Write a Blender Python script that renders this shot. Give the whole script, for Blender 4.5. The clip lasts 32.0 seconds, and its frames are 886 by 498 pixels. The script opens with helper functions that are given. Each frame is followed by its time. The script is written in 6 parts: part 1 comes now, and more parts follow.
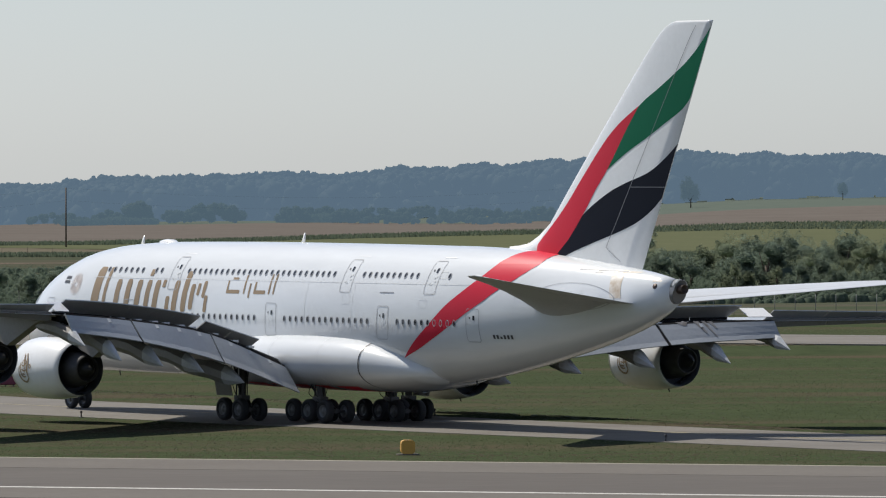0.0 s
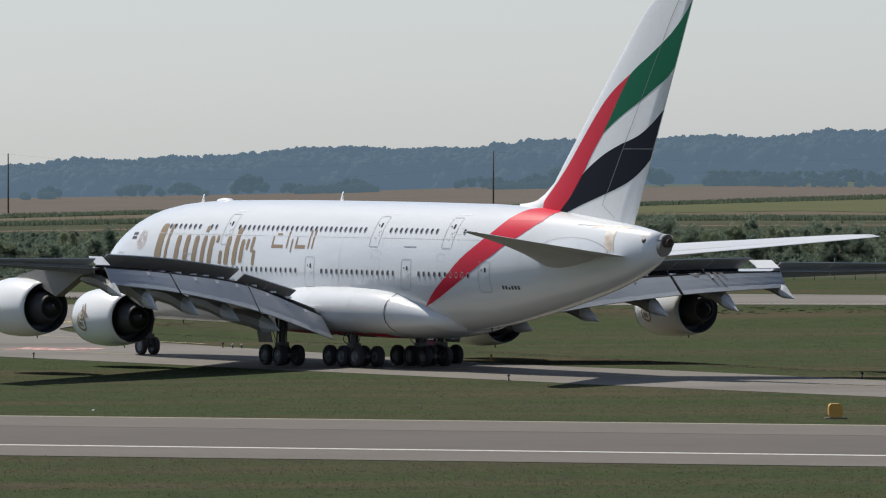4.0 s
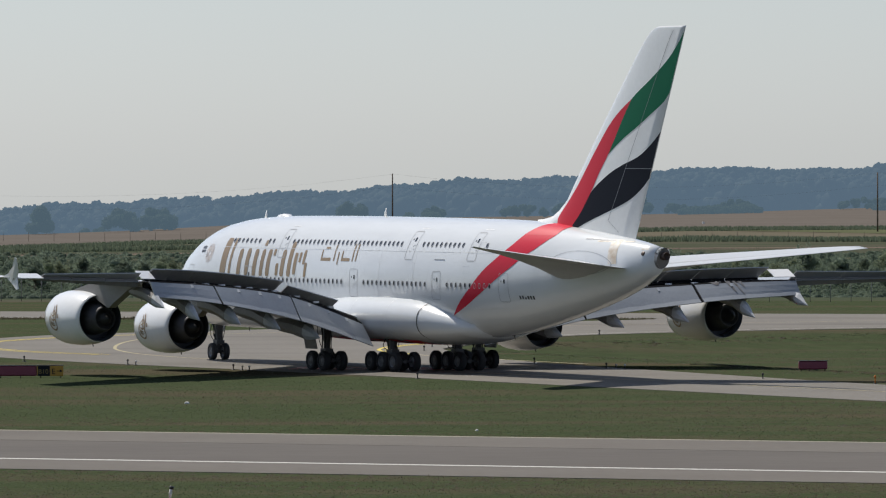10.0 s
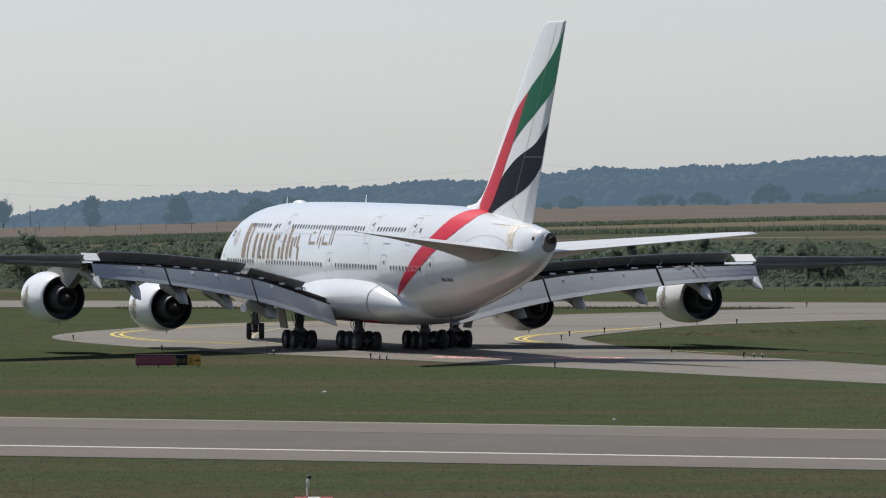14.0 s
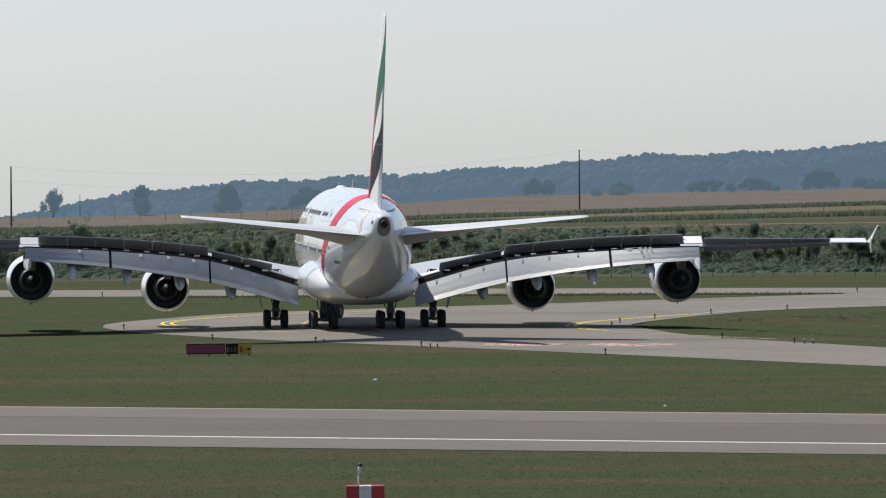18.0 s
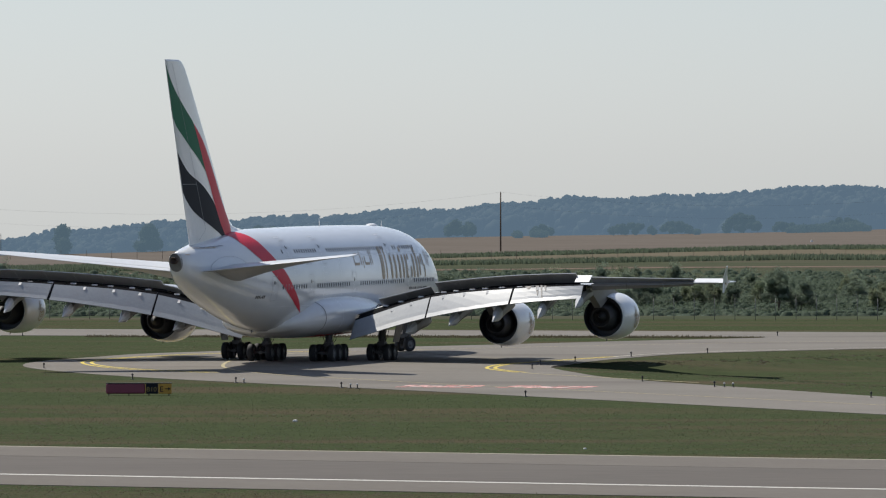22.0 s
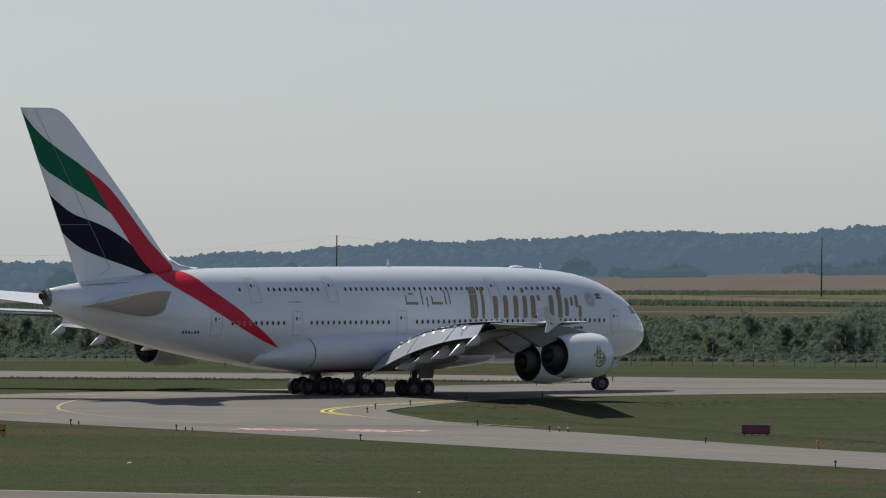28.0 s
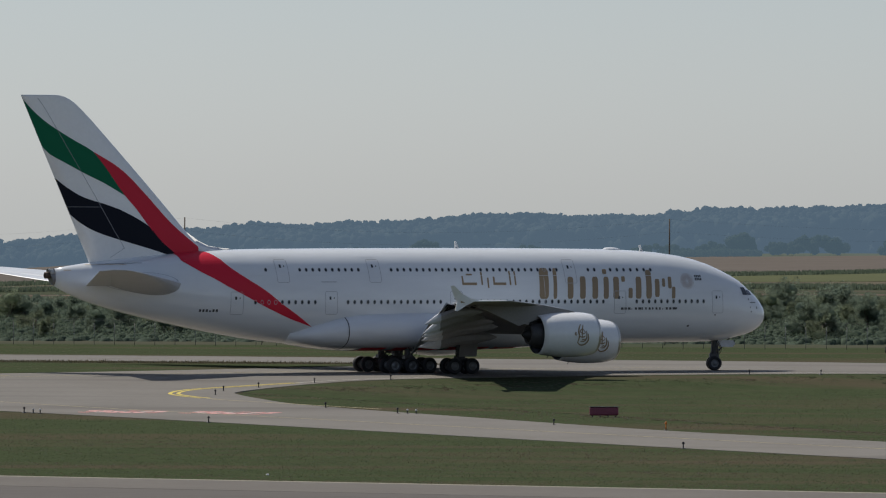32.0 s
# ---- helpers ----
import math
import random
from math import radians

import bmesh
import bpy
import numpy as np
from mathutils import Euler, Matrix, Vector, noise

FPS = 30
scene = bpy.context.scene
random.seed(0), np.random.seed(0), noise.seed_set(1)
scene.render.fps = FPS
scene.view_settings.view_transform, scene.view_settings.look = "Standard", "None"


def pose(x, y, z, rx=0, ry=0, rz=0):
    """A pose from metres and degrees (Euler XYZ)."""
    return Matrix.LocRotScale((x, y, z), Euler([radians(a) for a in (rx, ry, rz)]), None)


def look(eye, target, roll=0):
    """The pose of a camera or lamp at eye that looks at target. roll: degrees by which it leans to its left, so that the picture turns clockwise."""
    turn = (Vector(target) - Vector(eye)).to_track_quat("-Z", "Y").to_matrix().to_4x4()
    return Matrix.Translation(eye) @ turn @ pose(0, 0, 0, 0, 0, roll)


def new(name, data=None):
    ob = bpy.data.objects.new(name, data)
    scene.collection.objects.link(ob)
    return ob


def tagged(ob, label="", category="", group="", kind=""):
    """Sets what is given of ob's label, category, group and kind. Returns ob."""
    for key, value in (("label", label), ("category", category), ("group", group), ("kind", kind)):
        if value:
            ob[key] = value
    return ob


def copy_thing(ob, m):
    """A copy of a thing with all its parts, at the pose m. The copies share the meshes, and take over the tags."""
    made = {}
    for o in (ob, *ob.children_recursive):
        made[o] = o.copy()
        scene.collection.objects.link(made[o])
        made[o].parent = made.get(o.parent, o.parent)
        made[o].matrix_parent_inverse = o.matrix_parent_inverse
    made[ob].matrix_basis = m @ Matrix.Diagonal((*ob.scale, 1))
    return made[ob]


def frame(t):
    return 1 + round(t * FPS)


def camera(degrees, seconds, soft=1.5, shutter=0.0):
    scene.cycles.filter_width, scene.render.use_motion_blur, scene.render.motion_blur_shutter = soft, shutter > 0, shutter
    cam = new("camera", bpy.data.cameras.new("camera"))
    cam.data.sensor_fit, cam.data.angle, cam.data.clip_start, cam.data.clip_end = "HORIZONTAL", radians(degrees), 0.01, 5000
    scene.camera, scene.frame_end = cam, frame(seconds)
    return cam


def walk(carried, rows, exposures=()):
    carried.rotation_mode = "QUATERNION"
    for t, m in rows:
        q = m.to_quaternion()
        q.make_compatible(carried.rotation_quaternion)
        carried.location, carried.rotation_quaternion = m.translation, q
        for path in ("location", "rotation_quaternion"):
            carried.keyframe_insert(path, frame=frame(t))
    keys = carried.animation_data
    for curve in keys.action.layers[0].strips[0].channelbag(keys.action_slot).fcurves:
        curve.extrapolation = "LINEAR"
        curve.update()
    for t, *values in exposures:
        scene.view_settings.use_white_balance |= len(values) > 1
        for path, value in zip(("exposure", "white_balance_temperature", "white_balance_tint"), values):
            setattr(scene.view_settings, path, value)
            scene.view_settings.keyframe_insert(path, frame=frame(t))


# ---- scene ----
EXPOSURES = [(0.0, 0.0), (3.0, -0.02), (7.0, -0.01), (9.0, -0.08), (13.0, -0.05), (17.0, 0.09), (19.0, 0.10), (21.0, 0.08), (22.0, 0.02), (24.0, -0.06), (26.0, -0.08), (29.0, -0.29), (32.0, -0.30)]
CAMERA_HEIGHT = 16.20


def view(pan, tilt, roll):
    """The pose of the camera on its stand: degrees to the right, up and of lean."""
    return Matrix.Translation((0, 0, CAMERA_HEIGHT)) @ pose(0, 0, 0, 90 + tilt, 0, -pan) @ pose(0, 0, 0, 0, 0, roll)


cam = camera(6.647, 32.0, soft=1.15)
walk(cam, [
    (0.0, view(7.499, -0.677, -0.07)),
    (0.5, view(6.997, -0.643, -0.04)),
    (1.0, view(6.505, -0.659, 0.20)),
    (1.5, view(6.073, -0.715, 0.08)),
    (2.0, view(5.654, -0.798, -0.03)),
    (2.5, view(5.277, -0.874, 0.04)),
    (3.0, view(4.872, -0.948, -0.01)),
    (3.5, view(4.564, -0.964, -0.13)),
    (5.5, view(3.469, -0.789, 0.01)),
    (6.0, view(3.192, -0.759, -0.01)),
    (6.5, view(2.945, -0.745, -0.01)),
    (7.0, view(2.700, -0.730, -0.02)),
    (7.5, view(2.491, -0.712, -0.02)),
    (8.0, view(2.283, -0.689, -0.10)),
    (8.5, view(2.043, -0.677, 0.01)),
    (9.0, view(1.753, -0.680, -0.03)),
    (9.5, view(1.548, -0.726, -0.03)),
    (10.0, view(1.409, -0.785, -0.08)),
    (10.5, view(1.322, -0.819, -0.03)),
    (11.0, view(1.248, -0.819, 0.05)),
    (11.5, view(1.163, -0.795, 0.01)),
    (12.0, view(1.029, -0.761, -0.02)),
    (12.5, view(0.865, -0.750, 0.02)),
    (13.0, view(0.671, -0.773, -0.03)),
    (13.5, view(0.506, -0.814, -0.05)),
    (14.0, view(0.378, -0.864, -0.13)),
    (14.5, view(0.294, -0.905, -0.12)),
    (16.5, view(0.107, -0.963, -0.21)),
    (17.0, view(0.082, -0.957, -0.32)),
    (17.5, view(0.039, -0.950, -0.36)),
    (18.0, view(0.002, -0.956, -0.45)),
    (18.5, view(-0.013, -0.966, -0.59)),
    (19.0, view(0.002, -0.979, -0.67)),
    (19.5, view(0.063, -0.972, -0.69)),
    (20.0, view(0.179, -0.951, -0.52)),
    (20.5, view(0.308, -0.911, -0.29)),
    (21.0, view(0.433, -0.829, -0.01)),
    (21.5, view(0.523, -0.733, -0.00)),
    (22.0, view(0.597, -0.648, -0.04)),
    (22.5, view(0.664, -0.608, 0.01)),
    (23.0, view(0.754, -0.607, -0.07)),
    (23.5, view(0.871, -0.613, -0.19)),
    (24.0, view(1.026, -0.620, -0.29)),
    (24.5, view(1.175, -0.601, -0.35)),
    (25.0, view(1.315, -0.549, -0.36)),
    (25.5, view(1.414, -0.473, -0.37)),
    (26.0, view(1.485, -0.386, -0.29)),
    (26.5, view(1.535, -0.314, -0.09)),
    (28.5, view(1.949, -0.317, 0.45)),
    (29.0, view(2.122, -0.312, 0.52)),
    (29.5, view(2.279, -0.293, 0.54)),
    (30.0, view(2.423, -0.268, 0.55)),
    (30.5, view(2.541, -0.268, 0.44)),
    (31.0, view(2.655, -0.304, 0.27)),
    (31.5, view(2.771, -0.365, 0.19)),
    (32.0, view(2.970, -0.447, 0.28)),
], exposures=EXPOSURES)

# ---- light ----
SUN_AZIMUTH, SUN_HEIGHT = -41.0, 53.5          # degrees to the right of +y, and up
sun = new("sun", bpy.data.lights.new("sun", "SUN"))
sun.data.energy, sun.data.angle, sun.data.color = 4.8, radians(0.6), (1.0, 0.945, 0.85)
_a, _e = radians(SUN_AZIMUTH), radians(SUN_HEIGHT)
TO_SUN = Vector((math.sin(_a) * math.cos(_e), math.cos(_a) * math.cos(_e), math.sin(_e)))
sun.matrix_world = look(TO_SUN * 900, (0, 0, 0))
world = bpy.data.worlds.new("sky")
scene.world, world.use_nodes = world, True
_n = world.node_tree.nodes
_sky = _n.new("ShaderNodeTexSky")
_sky.sky_type, _sky.sun_disc = "NISHITA", False
_sky.sun_elevation, _sky.sun_rotation = _e, _a
_sky.air_density, _sky.dust_density, _sky.ozone_density, _sky.altitude = 1.0, 0.35, 1.0, 180
_haze = _n.new("ShaderNodeHueSaturation")
_haze.inputs["Saturation"].default_value = 0.57
world.node_tree.links.new(_sky.outputs[0], _haze.inputs["Color"])
_cool = _n.new("ShaderNodeMix")
_cool.data_type, _cool.blend_type = "RGBA", "MULTIPLY"
_cool.inputs["Factor"].default_value = 1.0
_cool.inputs["B"].default_value = (0.938, 1.03, 1.214, 1)
world.node_tree.links.new(_haze.outputs[0], _cool.inputs["A"])
world.node_tree.links.new(_cool.outputs["Result"], _n["Background"].inputs["Color"])
_n["Background"].inputs["Strength"].default_value = 0.082


# ---- materials ----
def material(name, color, rough=0.6, metal=0.0, vary=0.12, scale=2.0, fine=18.0, bump=0.0, coat=0.0, tint=None, stretch=(1, 1, 1), spec=0.5):
    """A paint, earth or metal with variation at two scales, in metres of the object's space."""
    m = bpy.data.materials.new(name)
    m.use_nodes = True
    nt = m.node_tree
    N, L = nt.nodes, nt.links
    b = N["Principled BSDF"]
    b.inputs["Roughness"].default_value = rough
    b.inputs["Metallic"].default_value = metal
    b.inputs["Coat Weight"].default_value = coat
    b.inputs["Specular IOR Level"].default_value = spec
    tc, mp = N.new("ShaderNodeTexCoord"), N.new("ShaderNodeMapping")
    mp.inputs["Scale"].default_value = stretch
    L.new(tc.outputs["Object"], mp.inputs["Vector"])
    big, small, ramp, mix = N.new("ShaderNodeTexNoise"), N.new("ShaderNodeTexNoise"), N.new("ShaderNodeMapRange"), N.new("ShaderNodeMix")
    big.inputs["Scale"].default_value, big.inputs["Detail"].default_value = 1.0 / scale, 5
    small.inputs["Scale"].default_value, small.inputs["Detail"].default_value = fine, 4
    L.new(mp.outputs[0], big.inputs["Vector"])
    L.new(mp.outputs[0], small.inputs["Vector"])
    add = N.new("ShaderNodeMath")
    add.operation = "ADD"
    L.new(big.outputs[0], add.inputs[0])
    L.new(small.outputs[0], add.inputs[1])
    L.new(add.outputs[0], ramp.inputs["Value"])
    ramp.inputs["From Min"].default_value, ramp.inputs["From Max"].default_value = 0.65, 1.35
    mix.data_type = "RGBA"
    lo = [c * (1 - vary) for c in color]
    hi = [c * (1 + vary) for c in color] if tint is None else list(tint)
    mix.inputs["A"].default_value, mix.inputs["B"].default_value = (*lo, 1), (*hi, 1)
    L.new(ramp.outputs[0], mix.inputs["Factor"])
    L.new(mix.outputs["Result"], b.inputs["Base Color"])
    if bump:
        bp = N.new("ShaderNodeBump")
        bp.inputs["Strength"].default_value, bp.inputs["Distance"].default_value = min(1, bump), 0.05
        L.new(small.outputs[0], bp.inputs["Height"])
        L.new(bp.outputs[0], b.inputs["Normal"])
    return m


WHITE = material("white_paint", (0.83, 0.835, 0.83), 0.26, vary=0.035, scale=6, fine=3, coat=0.5)
SKIN = material("fuselage_paint", (0.725, 0.745, 0.755), 0.22, vary=0.05, scale=5, fine=1.4, coat=0.5, stretch=(.25, 1, 1))
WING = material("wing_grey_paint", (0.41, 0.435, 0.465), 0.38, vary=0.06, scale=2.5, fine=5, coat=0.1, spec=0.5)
GAP_SHADE = material("gap_shade_paint", (0.018, 0.018, 0.020), 0.9, vary=0.2, scale=0.5, spec=0.03)
FLAP = material("flap_grey_paint", (0.295, 0.318, 0.348), 0.42, vary=0.08, scale=2.0, fine=5, coat=0.05, spec=0.4)
SOOT = material("brown_soot", (0.15, 0.125, 0.105), 0.6, vary=0.4, scale=0.3, fine=4, tint=(0.26, 0.26, 0.27))
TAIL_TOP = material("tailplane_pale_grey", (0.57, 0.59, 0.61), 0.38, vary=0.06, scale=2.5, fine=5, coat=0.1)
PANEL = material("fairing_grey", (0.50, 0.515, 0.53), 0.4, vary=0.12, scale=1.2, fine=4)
UNDER_SHADE = material("lower_side_shade_grey", (0.225, 0.215, 0.205), 0.45, vary=0.12, scale=3, fine=5)
TAIL_UNDER_SHADE = material("tailplane_lower_shade", (0.42, 0.42, 0.41), 0.45, vary=0.1, scale=3, fine=5)
SPOILER = material("spoiler_grey", (0.40, 0.40, 0.40), 0.5, vary=0.1, scale=1.5, fine=6)
RED = material("red_paint", (0.62, 0.022, 0.048), 0.42, vary=0.05, scale=5, spec=0.2)
GREEN = material("green_paint", (0.004, 0.13, 0.062), 0.45, vary=0.05, scale=5, spec=0.15)
BLACK = material("black_paint", (0.008, 0.010, 0.018), 0.5, vary=0.1, scale=5, spec=0.12)
GOLD = material("gold_paint", (0.29, 0.205, 0.115), 0.4, vary=0.06, scale=3, coat=0.1)
INK = material("dark_ink", (0.06, 0.06, 0.065), 0.45, vary=0.1)
SEAM = material("grey_seam", (0.24, 0.25, 0.27), 0.5, vary=0.1)
CAP = material("dull_tail_metal", (0.20, 0.20, 0.205), 0.42, 0.4, vary=0.2, scale=0.6)
DUCT = material("duct_lining", (0.060, 0.068, 0.090), 0.45, 0.1, vary=0.2, scale=0.8)
CORE = material("core_cowl_metal", (0.075, 0.074, 0.078), 0.55, 0.3, vary=0.25, scale=0.5)
RUST = material("sooted_pipe", (0.085, 0.060, 0.048), 0.5, 0.4, vary=0.35, scale=0.25)
DOORLINE = material("door_seam", (0.38, 0.39, 0.41), 0.5, vary=0.1)
RIM = material("window_rim", (0.36, 0.37, 0.39), 0.45, vary=0.1)
DOTS = material("pale_dots", (0.50, 0.42, 0.38), 0.4, vary=0.2, scale=0.5)
FAINT = material("faint_panel_seam", (0.66, 0.675, 0.685), 0.5, vary=0.1)
GLASS = material("cabin_glass", (0.035, 0.040, 0.048), 0.15, vary=0.2)
RUBBER = material("tyre_rubber", (0.019, 0.020, 0.023), 0.75, vary=0.2, scale=0.3)
HUB = material("hub_grey", (0.16, 0.165, 0.17), 0.45, 0.3, vary=0.15, scale=0.2)
STEEL = material("gear_steel", (0.07, 0.07, 0.075), 0.45, 0.5, vary=0.2, scale=0.5)
METAL = material("bare_metal", (0.48, 0.47, 0.45), 0.3, 0.9, vary=0.1, scale=0.7)
EXHAUST = material("exhaust_dark", (0.018, 0.018, 0.02), 0.6, 0.1, vary=0.25, scale=0.8)


def bmesh_object(name, bm, mats, parent=None, smooth=True, label=""):
    me = bpy.data.meshes.new(name)
    bm.normal_update()
    bm.to_mesh(me)
    bm.free()
    for m in (mats if isinstance(mats, (list, tuple)) else [mats]):
        me.materials.append(m)
    if smooth:
        me.polygons.foreach_set("use_smooth", [True] * len(me.polygons))
    ob = new(name, me)
    if parent is not None:
        ob.parent = parent
    if label:
        tagged(ob, label)
    return ob


def part(name, bm, mat, parent, label="", smooth=True):
    return bmesh_object(name, bm, mat, parent, smooth, label)


def loft(bm, rings, caps=True, closed=True):
    """Skin a row of rings of equally many points."""
    vs = [[bm.verts.new(p) for p in r] for r in rings]
    n = len(rings[0])
    for a, b in zip(vs, vs[1:]):
        for i in range(n if closed else n - 1):
            j = (i + 1) % n
            bm.faces.new((a[i], a[j], b[j], b[i]))
    if caps and closed:
        bm.faces.new(vs[0][::-1])
        bm.faces.new(vs[-1])
    return vs


def box(bm, x0, y0, z0, x1, y1, z1, m=None):
    r = bmesh.ops.create_cube(bm, size=1)["verts"]
    t = Matrix.Translation(((x0 + x1) / 2, (y0 + y1) / 2, (z0 + z1) / 2)) @ Matrix.Diagonal((abs(x1 - x0), abs(y1 - y0), abs(z1 - z0), 1))
    bmesh.ops.transform(bm, matrix=(m @ t if m else t), verts=r)
    return r


def rod(bm, p, q, r0, r1=None, n=10):
    """A round bar from p to q."""
    p, q = Vector(p), Vector(q)
    d = q - p
    m = Matrix.Translation((p + q) / 2) @ d.to_track_quat("Z", "Y").to_matrix().to_4x4()
    bmesh.ops.create_cone(bm, cap_ends=True, segments=n, radius1=r0, radius2=r0 if r1 is None else r1, depth=d.length, matrix=m)


def curve(points, at):
    """A smooth line through a few (at, value) points, in rising order."""
    xs, ys = [p[0] for p in points], [p[1] for p in points]
    i = int(np.clip(np.searchsorted(xs, at) - 1, 0, len(xs) - 2))
    h = xs[i + 1] - xs[i]
    t = min(1, max(0, (at - xs[i]) / h))
    def slope(k):
        a, b = max(0, k - 1), min(len(xs) - 1, k + 1)
        return (ys[b] - ys[a]) / (xs[b] - xs[a])
    return (2*t**3 - 3*t**2 + 1) * ys[i] + (t**3 - 2*t**2 + t) * h * slope(i) + (3*t**2 - 2*t**3) * ys[i + 1] + (t**3 - t**2) * h * slope(i + 1)


# ---- the airliner ----
# Stations s are metres behind the nose; the airliner's own space has x forward from s = 34, y to its left wing, z up from the ground.
def B(s, y, z):
    return Vector((34.0 - s, y, z))


FUS_S = [0, .3, 1, 2, 3, 4.7, 7, 10, 14.5, 20, 28.7, 42, 47, 50.8, 56, 61.6, 65.4, 68.5, 69.8]
FUS_TOP = [5.05, 5.75, 6.65, 7.45, 8.2, 9.05, 9.9, 10.5, 10.85, 10.95, 11.0, 10.97, 10.93, 10.9, 10.72, 10.28, 9.85, 9.44, 9.17]
FUS_LOW = [5.0, 4.3, 3.65, 3.25, 3.0, 2.7, 2.58, 2.55, 2.53, 2.53, 2.53, 2.53, 2.55, 2.9, 3.75, 4.9, 5.85, 6.92, 7.72]
FUS_HALF = [.02, .75, 1.35, 1.95, 2.35, 2.85, 3.25, 3.45, 3.56, 3.57, 3.57, 3.57, 3.55, 3.42, 2.95, 2.27, 1.66, 1.0, 0.52]


def fus(s):
    """Top, bottom and half width of the fuselage at station s, and the height at which it is widest."""
    t, b, w = (curve(list(zip(FUS_S, v)), s) for v in (FUS_TOP, FUS_LOW, FUS_HALF))
    return t, b, w, b + 0.435 * (t - b)


def fus_y(s, z):
    t, b, w, c = fus(s)
    u = min(1.0, abs((z - c) / ((t - c) if z > c else (c - b))))
    return w * max(0.0, 1 - u ** 2.15) ** (1 / 2.15)


def fus_skin(s, z, side, off):
    """A point off metres proud of the fuselage's skin."""
    y, e = fus_y(s, z), 0.05
    n = Vector(((fus_y(s + e, z) - fus_y(s - e, z)) / (2 * e), 1.0, -(fus_y(s, z + e) - fus_y(s, z - e)) / (2 * e)))
    n.normalize()
    return B(s, side * y, z) + Vector((n.x, side * n.y, n.z)) * off, Vector((n.x, side * n.y, n.z))


def fus_ring(s, n=40):
    t, b, w, c = fus(s)
    out = []
    for i in range(n):
        a = 2 * math.pi * i / n
        ca, sa = math.cos(a), math.sin(a)
        k = (abs(ca) ** 2.15 + abs(sa) ** 2.15) ** (-1 / 2.15)
        out.append(B(s, w * k * ca, c + (t - c if sa > 0 else c - b) * k * sa))
    return out


plane = tagged(new("airliner"), "white four-engined double-deck airliner taxiing with flaps and spoilers out", "airliner")

bm = bmesh.new()
loft(bm, [fus_ring(s) for s in [0, .08, .2, .4, .7, 1.1, 1.6, 2.2, 3, 3.8, 4.7, 6, 7.5, 9, 11, 13, 15, 18, 22, 26, 30, 34, 38, 42, 44, 46, 48, 50, 52, 54, 56, 58, 60, 62, 64, 66, 67.5, 68.8, 69.95]])
body = part("fuselage", bm, SKIN, plane, "glossy white double-deck fuselage")


def skin_patch(name, mat, side, rows, parent, off=0.012, cols=6, label=""):
    """Paint on the fuselage: rows of (z, s_front, s_back), from the bottom up."""
    bm = bmesh.new()
    vs = [[bm.verts.new(fus_skin(s0 + (s1 - s0) * j / cols, z, side, off)[0]) for j in range(cols + 1)] for z, s0, s1 in rows]
    for a, b in zip(vs, vs[1:]):
        for j in range(cols):
            q = (a[j], a[j + 1], b[j + 1], b[j])
            bm.faces.new(q if side < 0 else q[::-1])
    return part(name, bm, mat, parent, label)


def skin_bar(name, mat, side, s0, s1, z0, z1, parent, lean=0.0, label="", off=0.012):
    n = max(2, int((z1 - z0) / 0.3) + 1)
    rows = [(z0 + (z1 - z0) * i / n, s0 + lean * i / n, s1 + lean * i / n) for i in range(n + 1)]
    return skin_patch(name, mat, side, rows, parent, off, 2, label)


def frange(a, b, n):
    return [a + (b - a) * i / (n - 1) for i in range(n)]


# red band from the fin down to the belly
BAND_FRONT = [(4.13, 46.7), (5.14, 48.2), (6.13, 49.7), (7.34, 51.3), (8.44, 53.05), (9.31, 54.3), (10.33, 55.3), (10.6, 55.55)]
BAND_BACK = [(4.13, 46.72), (4.85, 48.9), (5.92, 51.35), (6.91, 53.25), (7.57, 54.55), (8.3, 55.85), (9.03, 57.25), (9.9, 58.6), (10.4, 59.3)]
for side in (1, -1):
    skin_patch("red_band", RED, side, [(z, curve(BAND_FRONT, z), curve(BAND_BACK, z)) for z in frange(4.13, 9.9, 36)], plane, 0.014, 10, "red paint band that sweeps from fin to belly")
    # its upper end bends over the crown to the foot of the fin
    bm = bmesh.new()
    grid = []
    for k in range(11):
        v = k / 10
        s0, s1 = 54.85 + (56.3 - 54.85) * v ** .8, 58.6 + (58.9 - 58.6) * v
        line = []
        for j in range(13):
            a = s0 + (s1 - s0) * j / 12
            top = fus(a)[0]
            z = 9.9 + (top - 9.9) * (1 - (1 - v) ** 2) - .004
            y = fus_y(a, min(z, top - .004))
            line.append(bm.verts.new(B(a, side * max(.02, y), z + .016)))
        grid.append(line)
    for a, b in zip(grid, grid[1:]):
        for j in range(12):
            q = (a[j], a[j + 1], b[j + 1], b[j])
            bm.faces.new(q if side < 0 else q[::-1])
    part("red_band", bm, RED, plane, "red paint band over the crown at the fin's foot")

# fin
FIN_FRONT = [(9.0, 55.6), (10.9, 56.0), (11.3, 56.25), (12.27, 57.3), (14.0, 58.85), (17.28, 61.9), (22.05, 66.46), (23.1, 67.55), (23.7, 68.3), (24.05, 69.0), (24.2, 69.7)]


def fin_front(z):
    return curve(FIN_FRONT, z)


def fin_back(z):
    return 66.55 + (z - 9.6) * (73.1 - 66.55) / (24.15 - 9.6)


def fin_half(s, z):
    """Half thickness of the fin."""
    a, b = fin_front(z), fin_back(z)
    u = min(1, max(0, (s - a) / (b - a)))
    t = 0.60 - 0.036 * (z - 9)
    return t * (2.6 * math.sqrt(u) * (1 - u) + 0.02) * 0.72 + 0.012


